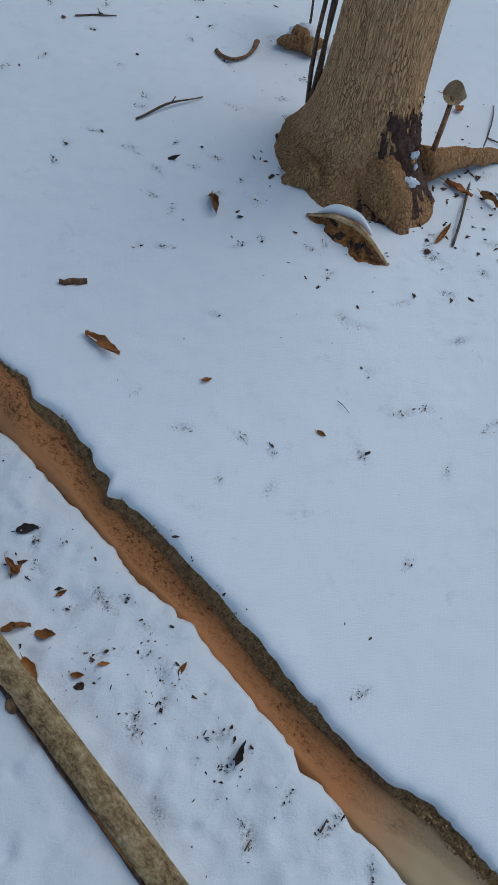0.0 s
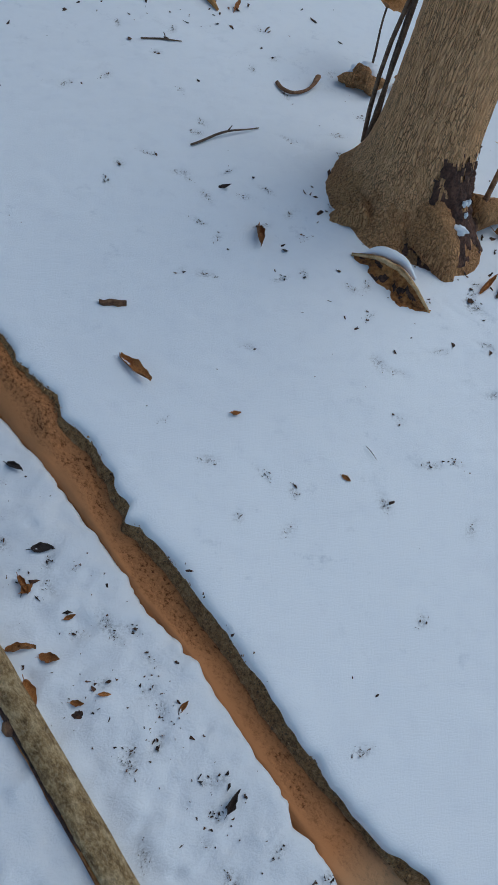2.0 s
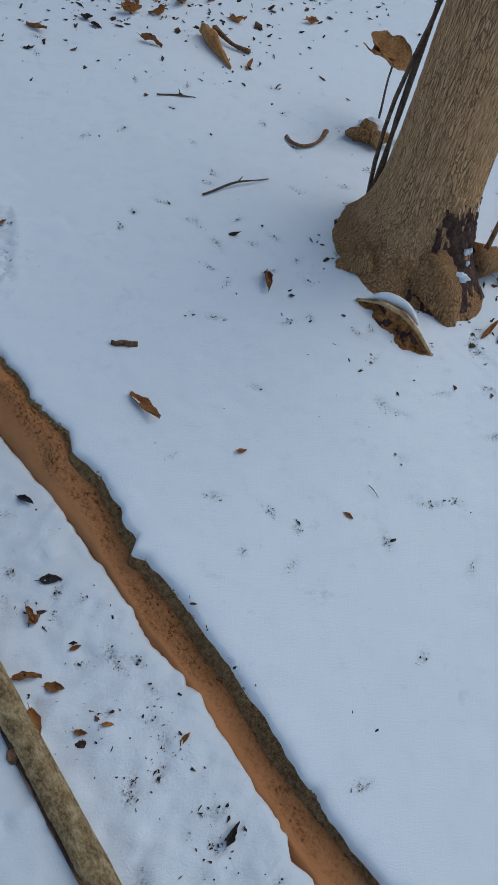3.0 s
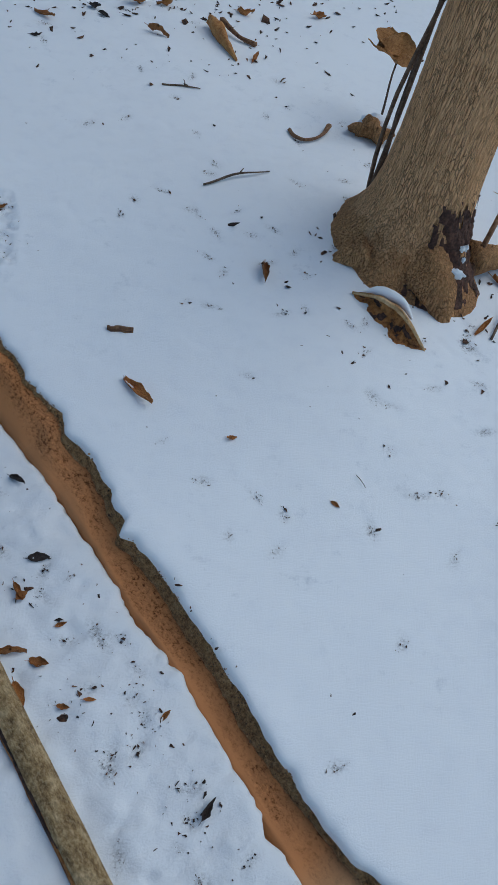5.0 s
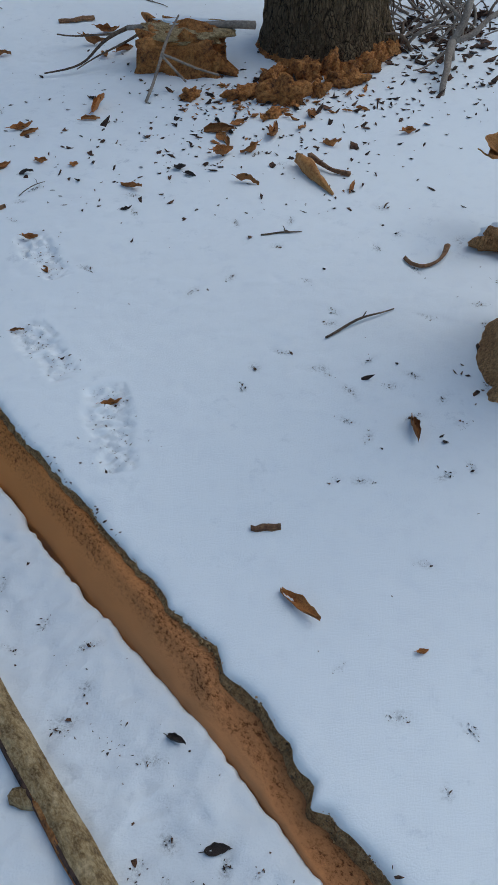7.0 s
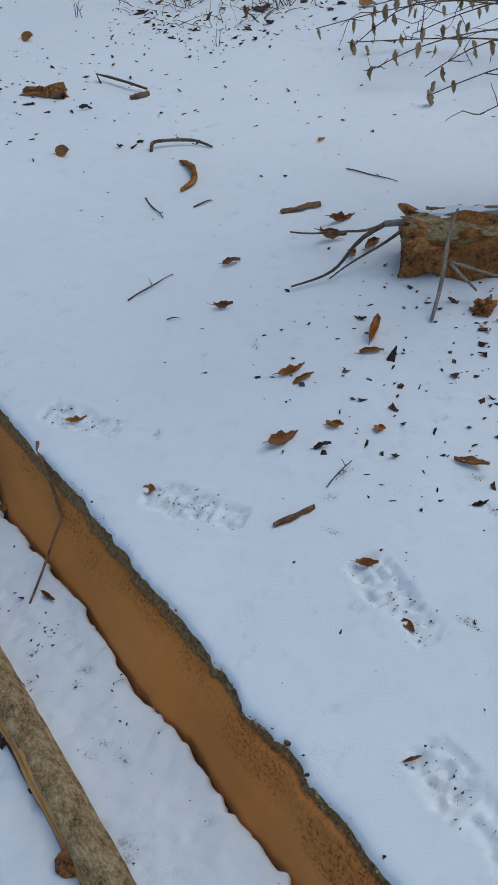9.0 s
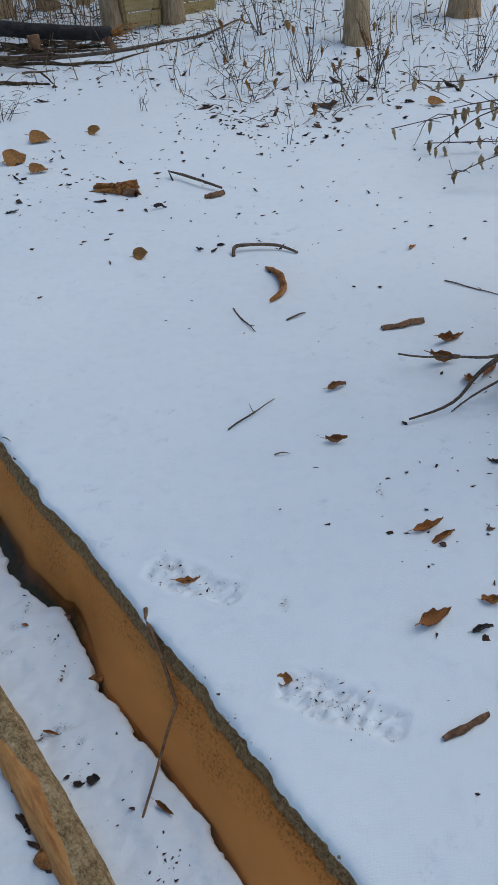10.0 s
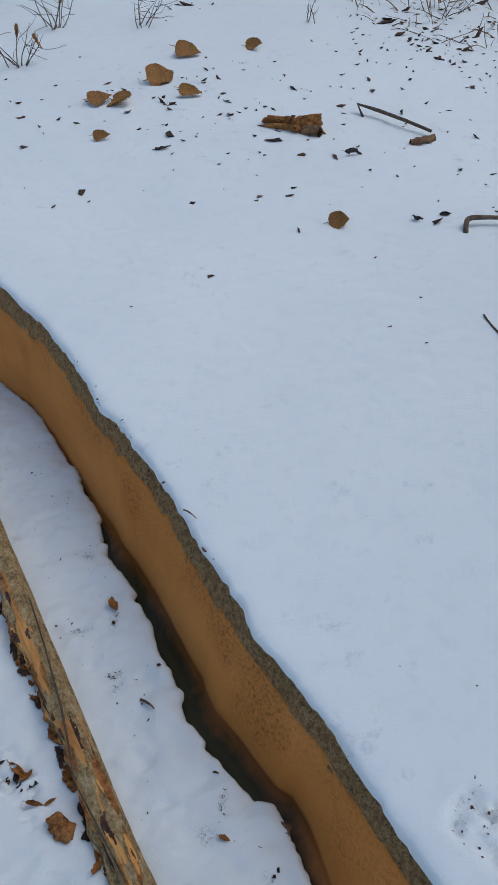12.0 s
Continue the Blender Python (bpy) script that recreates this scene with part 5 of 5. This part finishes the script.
for k, (x, y, n, tall, wide, lv) in enumerate([(3.5, 6.0, 12, 0.55, 0.25, 4), (3.4, 6.8, 12, 0.4, 0.25, 2), (2.88, 5.86, 7, 0.14, 0.3, 2), (3.35, 5.38, 7, 0.35, 0.3, 3), (3.7, 5.55, 8, 0.5, 0.2, 2), (3.02, 5.27, 6, 0.12, 0.25, 2),
                                           (1.0, 6.75, 9, 0.25, 0.25, 1), (1.40, 6.5, 7, 0.16, 0.25, 0), (0.66, 6.3, 9, 0.2, 0.2, 2), (4.1, 5.9, 9, 0.5, 0.3, 2), (2.2, 6.15, 3, 0.16, 0.06, 0), (4.6, 5.4, 9, 0.6, 0.3, 2),
                                           (3.1, 6.3, 8, 0.22, 0.35, 2), (4.0, 7.2, 12, 0.6, 0.35, 0), (4.9, 6.9, 12, 0.8, 0.4, 3), (1.45, 7.4, 9, 0.35, 0.15, 5), (2.45, 4.95, 2, 0.1, 0.04, 0)]):
    shrub(x, y, n, tall, wide, 100 + k, leaves=lv)


def brush_tangle():
    """The pale forked branch and tangled dry stems beside the dark tree."""
    t = thing("branch", "pale bare forked branch leaning in the snow beside the dark tree", "branch", (2.09, 1.545, ground_z(2.09, 1.545)))
    o = np.array(t.location)
    for k, (a, b, r0, r1) in enumerate((
        ((2.09, 1.545, 0.065), (2.30, 1.68, 0.20), 0.010, 0.017), ((2.30, 1.68, 0.20), (2.56, 1.74, 0.50), 0.016, 0.010), ((2.30, 1.68, 0.20), (2.62, 1.58, 0.34), 0.013, 0.007),
        ((2.36, 1.69, 0.26), (2.30, 1.86, 0.44), 0.008, 0.004), ((2.27, 1.66, 0.18), (2.12, 1.72, 0.12), 0.006, 0.003), ((2.30, 1.68, 0.20), (2.42, 1.75, 0.085), 0.014, 0.011))):
        v, f = tube(bent(a, b, 12, 0, 0.035, 60 + k) - o, [r0, 0.5 * (r0 + r1), r1], 9, 0.2, k)
        part("limb" if k else "stem", mesh_of("limb", v, f, STICK_GREY), t)
    rng = np.random.default_rng(44)
    for k in range(54):
        x, y = rng.uniform(2.28, 2.9), rng.uniform(1.80, 2.28)
        a, ln = rng.uniform(0, 6.28), rng.uniform(0.10, 0.38)
        p = np.array((x, y, ground_z(x, y) + rng.uniform(-0.005, 0.03)))
        q = p + (math.cos(a) * ln, math.sin(a) * ln * 0.6, rng.uniform(0.0, 0.22))
        stick("dry_stem", bent(p, q, 10, rng.uniform(0.0, 0.06), 0.06, 80 + k), [0.008, 0.006, 0.003] if k % 4 == 0 else [0.004, 0.003, 0.002], STICK_GREY if k % 3 else TWIG_MAT, "crooked pale dry stem tangled in brush by the tree", "stem", 6, 0.2, k, "tangled dry stems")


brush_tangle()
shrub(-0.09, 4.80, 12, 0.10, 0.05, 203, STRAW, "small tuft of dry straw at the stream edge", 0, 0.002)
shrub(2.75, 2.75, 7, 0.25, 0.3, 202, TWIG_MAT, "low dark brush with dead leaves in the snow", 3)


def low_shrub():
    """The leafy shrub that leans over the snow from beyond the stump."""
    root = np.array((4.15, 3.05, ground_z(4.15, 3.05)))
    t = thing("shrub", "arching shrub with tan leaves hanging from thin stems", "shrub", tuple(root))
    rng = np.random.default_rng(77)
    lines = [((2.85, 4.55), 0.10, 3), ((2.62, 3.85), 0.10, 4), ((2.55, 3.15), 0.06, 0), ((2.75, 3.65), 0.07, 2), ((2.95, 4.2), 0.26, 7), ((2.6, 3.5), 0.05, 1), ((3.1, 4.6), 0.3, 4), ((3.0, 3.9), 0.18, 5), ((2.9, 4.35), 0.06, 3), ((2.7, 4.1), 0.13, 3)]
    for k, ((x, y), h, n) in enumerate(lines):
        pts = bent((0, 0, 0.02), (x - root[0], y - root[1], ground_z(x, y) + h - root[2]), 14, 0.14, 0.03, k + 50)
        pieces = [tube(pts, [0.006, 0.0045, 0.0025], 6)]
        for q in range(7):
            m = pts[rng.integers(5, 14)]
            pieces.append(tube(bent(m, m + rng.normal(0, 0.15, 3) * (1, 1, 0.5), 5, 0, 0.06, q), [0.003, 0.0015], 4))
        v, f = merged(pieces)
        stem = part("stem", mesh_of("stem", v, f, TWIG_MAT), t)
        for q in range(2 * n):
            vv, ff, _ = LEAF_SHAPES[(k + q) % 6]
            lf = part("leaf", mesh_of("leaf", vv, ff, LEAF_BEIGE), stem, "hanging dry leaf")
            p = pts[13 - q % 9] + rng.normal(0, 0.02, 3) - (0, 0, 0.03)
            lf.matrix_basis = Matrix.Translation(Vector(p)) @ pose(0, 0, 0, 20 * math.sin(q), 75, rng.uniform(0, 360)) @ Matrix.Scale(rng.uniform(0.05, 0.085), 4)


low_shrub()


def plank_bin():
    """The yellow board bin standing between the far trunks."""
    t = thing("plank_bin", "weathered yellow board bin standing among the far trees", "bin", (3.72, 8.42, ground_z(3.72, 8.42)))
    for side, (x0, x1, y0) in enumerate(((-0.36, 0.0, -0.12), (0.08, 0.74, 0.05))):
        for k in range(6):
            me = bpy.data.meshes.new("board")
            bm = bmesh.new()
            bmesh.ops.create_cube(bm, size=1.0, matrix=Matrix.Translation(((x0 + x1) / 2 + 0.006 * math.sin(k * 3), y0, 0.06 + 0.125 * k)) @ Matrix.Diagonal((x1 - x0, 0.025, 0.115, 1)))
            bmesh.ops.bevel(bm, geom=bm.edges[:], offset=0.004, segments=1, affect="EDGES")
            bm.to_mesh(me)
            bm.free()
            me.materials.append(PLANK)
            part("board", me, t)
    for x, y in ((-0.35, -0.09), (-0.02, -0.09), (0.1, 0.08), (0.72, 0.08)):
        me = bpy.data.meshes.new("post")
        bm = bmesh.new()
        bmesh.ops.create_cube(bm, size=1.0, matrix=Matrix.Translation((x, y, 0.38)) @ Matrix.Diagonal((0.05, 0.05, 0.84, 1)))
        bmesh.ops.bevel(bm, geom=bm.edges[:], offset=0.005, segments=1, affect="EDGES")
        bm.to_mesh(me)
        bm.free()
        me.materials.append(PLANK)
        part("post", me, t)


plank_bin()
FAR_TREE = trunk_mesh("trunk", (0, 0, 0), 9.0, 0.13, 0.03, 0.15, [BARK_FAR], [(40, 0.2), (160, 0.2), (280, 0.3)], (0.0, 0.0), 21, 40, 50, 0.006)
FAR_LIMBS = mesh_of("limbs", *limbs((0, 0, 8.6), 2.5, 6, 14, 0.06), BARK_FAR)


def far_tree(x, y, r, lean=0.0, turn=0.0, label="tan-barked bare tree at the back of the clearing"):
    t = thing("tree", label, "tree", (x, y, ground_z(x, y) - 0.03), "far trees")
    t.rotation_euler = (radians(lean * 0.6), radians(lean), radians(turn))
    for nm, me in (("trunk", FAR_TREE), ("limbs", FAR_LIMBS)):
        part(nm, me, t).scale = (r / 0.13, r / 0.13, 1)


for k, (x, y, r, lean) in enumerate([(1.42, 8.12, 0.16, 8), (4.55, 6.6, 0.10, 3), (3.30, 8.42, 0.095, 4), (2.92, 10.1, 0.14, 5), (3.42, 10.0, 0.10, 4), (3.80, 9.95, 0.07, 4), (3.85, 8.3, 0.10, 4), (6.0, 6.7, 0.13, 3), (5.6, 9.2, 0.12, 3), (2.2, 11.6, 0.16, 5)]):
    far_tree(x, y, r, lean, 53 * k)
tree_rng = random.Random(8)
placed = 0
while placed < 110:
    a, d = radians(tree_rng.uniform(-20, 90)), tree_rng.uniform(10.5, 36)
    x, y = -0.4 + d * math.sin(a), 1.5 + d * math.cos(a)
    if y < 3 or (x < 1.5 and y < 10):
        continue
    far_tree(x, y, tree_rng.uniform(0.06, 0.22), tree_rng.uniform(0, 6), tree_rng.uniform(0, 360), "bare tree standing in the far woods")
    placed += 1


def undergrowth(name, count, seed, mat, label, tall, flat, from_y=5.2):
    """Uncounted thin stems, standing and fallen, that fill the back of the clearing."""
    rng = np.random.default_rng(seed)
    pieces = []
    while len(pieces) < count:
        d = 4.2 + 24 * rng.random() ** 1.9
        a = radians(rng.uniform(-5, 75))
        x, y = -0.4 + d * math.sin(a), 1.4 + d * math.cos(a)
        if y < from_y + 1.7 * (x < 2.5) + 0.9 * (x < 1.6) or x < 0.4:
            continue
        z = ground_z(x, y)
        h = tall * rng.uniform(0.25, 1) * (1 + d * 0.03)
        b = rng.uniform(0, 6.28)
        lie = rng.random() < flat
        reach = h * (rng.uniform(0.5, 1.0) if lie else rng.uniform(0.1, 0.5))
        tip = (x + math.cos(b) * reach, y + math.sin(b) * reach, z + (rng.uniform(0.0, 0.05) if lie else h))
        r = (0.0014 + 0.00034 * d) * rng.uniform(0.5, 1.5)
        pieces.append(tube(bent((x, y, z - 0.01), tip, 6, 0.05 * h, 0.03, int(rng.integers(1e6))), [r, r * 0.4], 3))
    v, f = merged(pieces)
    tagged(new(name, mesh_of(name, v, f, mat)), label, "undergrowth", kind="stuff")


undergrowth("undergrowth", 5200, 3, BRUSH, "thin dark fallen twigs and low brush in snow", 0.22, 0.78)
undergrowth("dry_grass", 1500, 4, STRAW, "dry straw-coloured grass stems in the snow", 0.24, 0.15, 6.2)
undergrowth("thicket", 7500, 5, BRUSH, "dense brown thicket of thin stems under the far trees", 0.75, 0.2, 8.6)


def far_litter():
    rng = np.random.default_rng(9)
    pieces = []
    while len(pieces) < 2600:
        d = 4.0 + 14 * rng.random() ** 1.6
        a = radians(rng.uniform(0, 75))
        x, y = -0.4 + d * math.sin(a), 1.4 + d * math.cos(a)
        if y < 4.9 + 1.6 * (x < 2.3) + 0.8 * (x < 1.5) or x < 0.4:
            continue
        pieces.append(flake(rng, x, y, ground_z(x, y), 0.016 * rng.lognormal(0, 0.5)))
    v, f = merged(pieces)
    tagged(new("fallen_litter", mesh_of("fallen_litter", v, f, LITTER, smooth=False)), "dark leaf litter poking through the far snow", "leaf litter", kind="stuff")


far_litter()


def twig_pile():
    """Dark twigs heaped under the charred log, with a sawn stub among them."""
    rng = np.random.default_rng(15)
    for k in range(70):
        x, y = rng.normal(2.15, 0.35), rng.normal(8.05, 0.28)
        a, ln = rng.normal(-0.9, 0.6), rng.uniform(0.12, 0.5)
        p = np.array((x, y, ground_z(x, y) + rng.uniform(0.0, 0.07)))
        q = p + (math.cos(a) * ln, math.sin(a) * ln, 0)
        q[2] = ground_z(q[0], q[1]) + rng.uniform(0.0, 0.05)
        stick("twig", bent(p, q, 7, 0, 0.02, k), [0.009, 0.007, 0.004], BARK_DARK if k % 3 else TWIG_MAT, "dark fallen twig heaped under the charred log", "twig", 6, 0.2, k, "heaped twigs")
    t = thing("stump", "small brown sawn stump under the charred log", "stump", (2.33, 8.0, ground_z(2.33, 8.0)))
    part("body", trunk_mesh("body", (0, 0, 0), 0.13, 0.045, 0.02, 0.05, [BARKCHIP], (), (0, 0), 5, 24, 14, 0.004), t)


twig_pile()
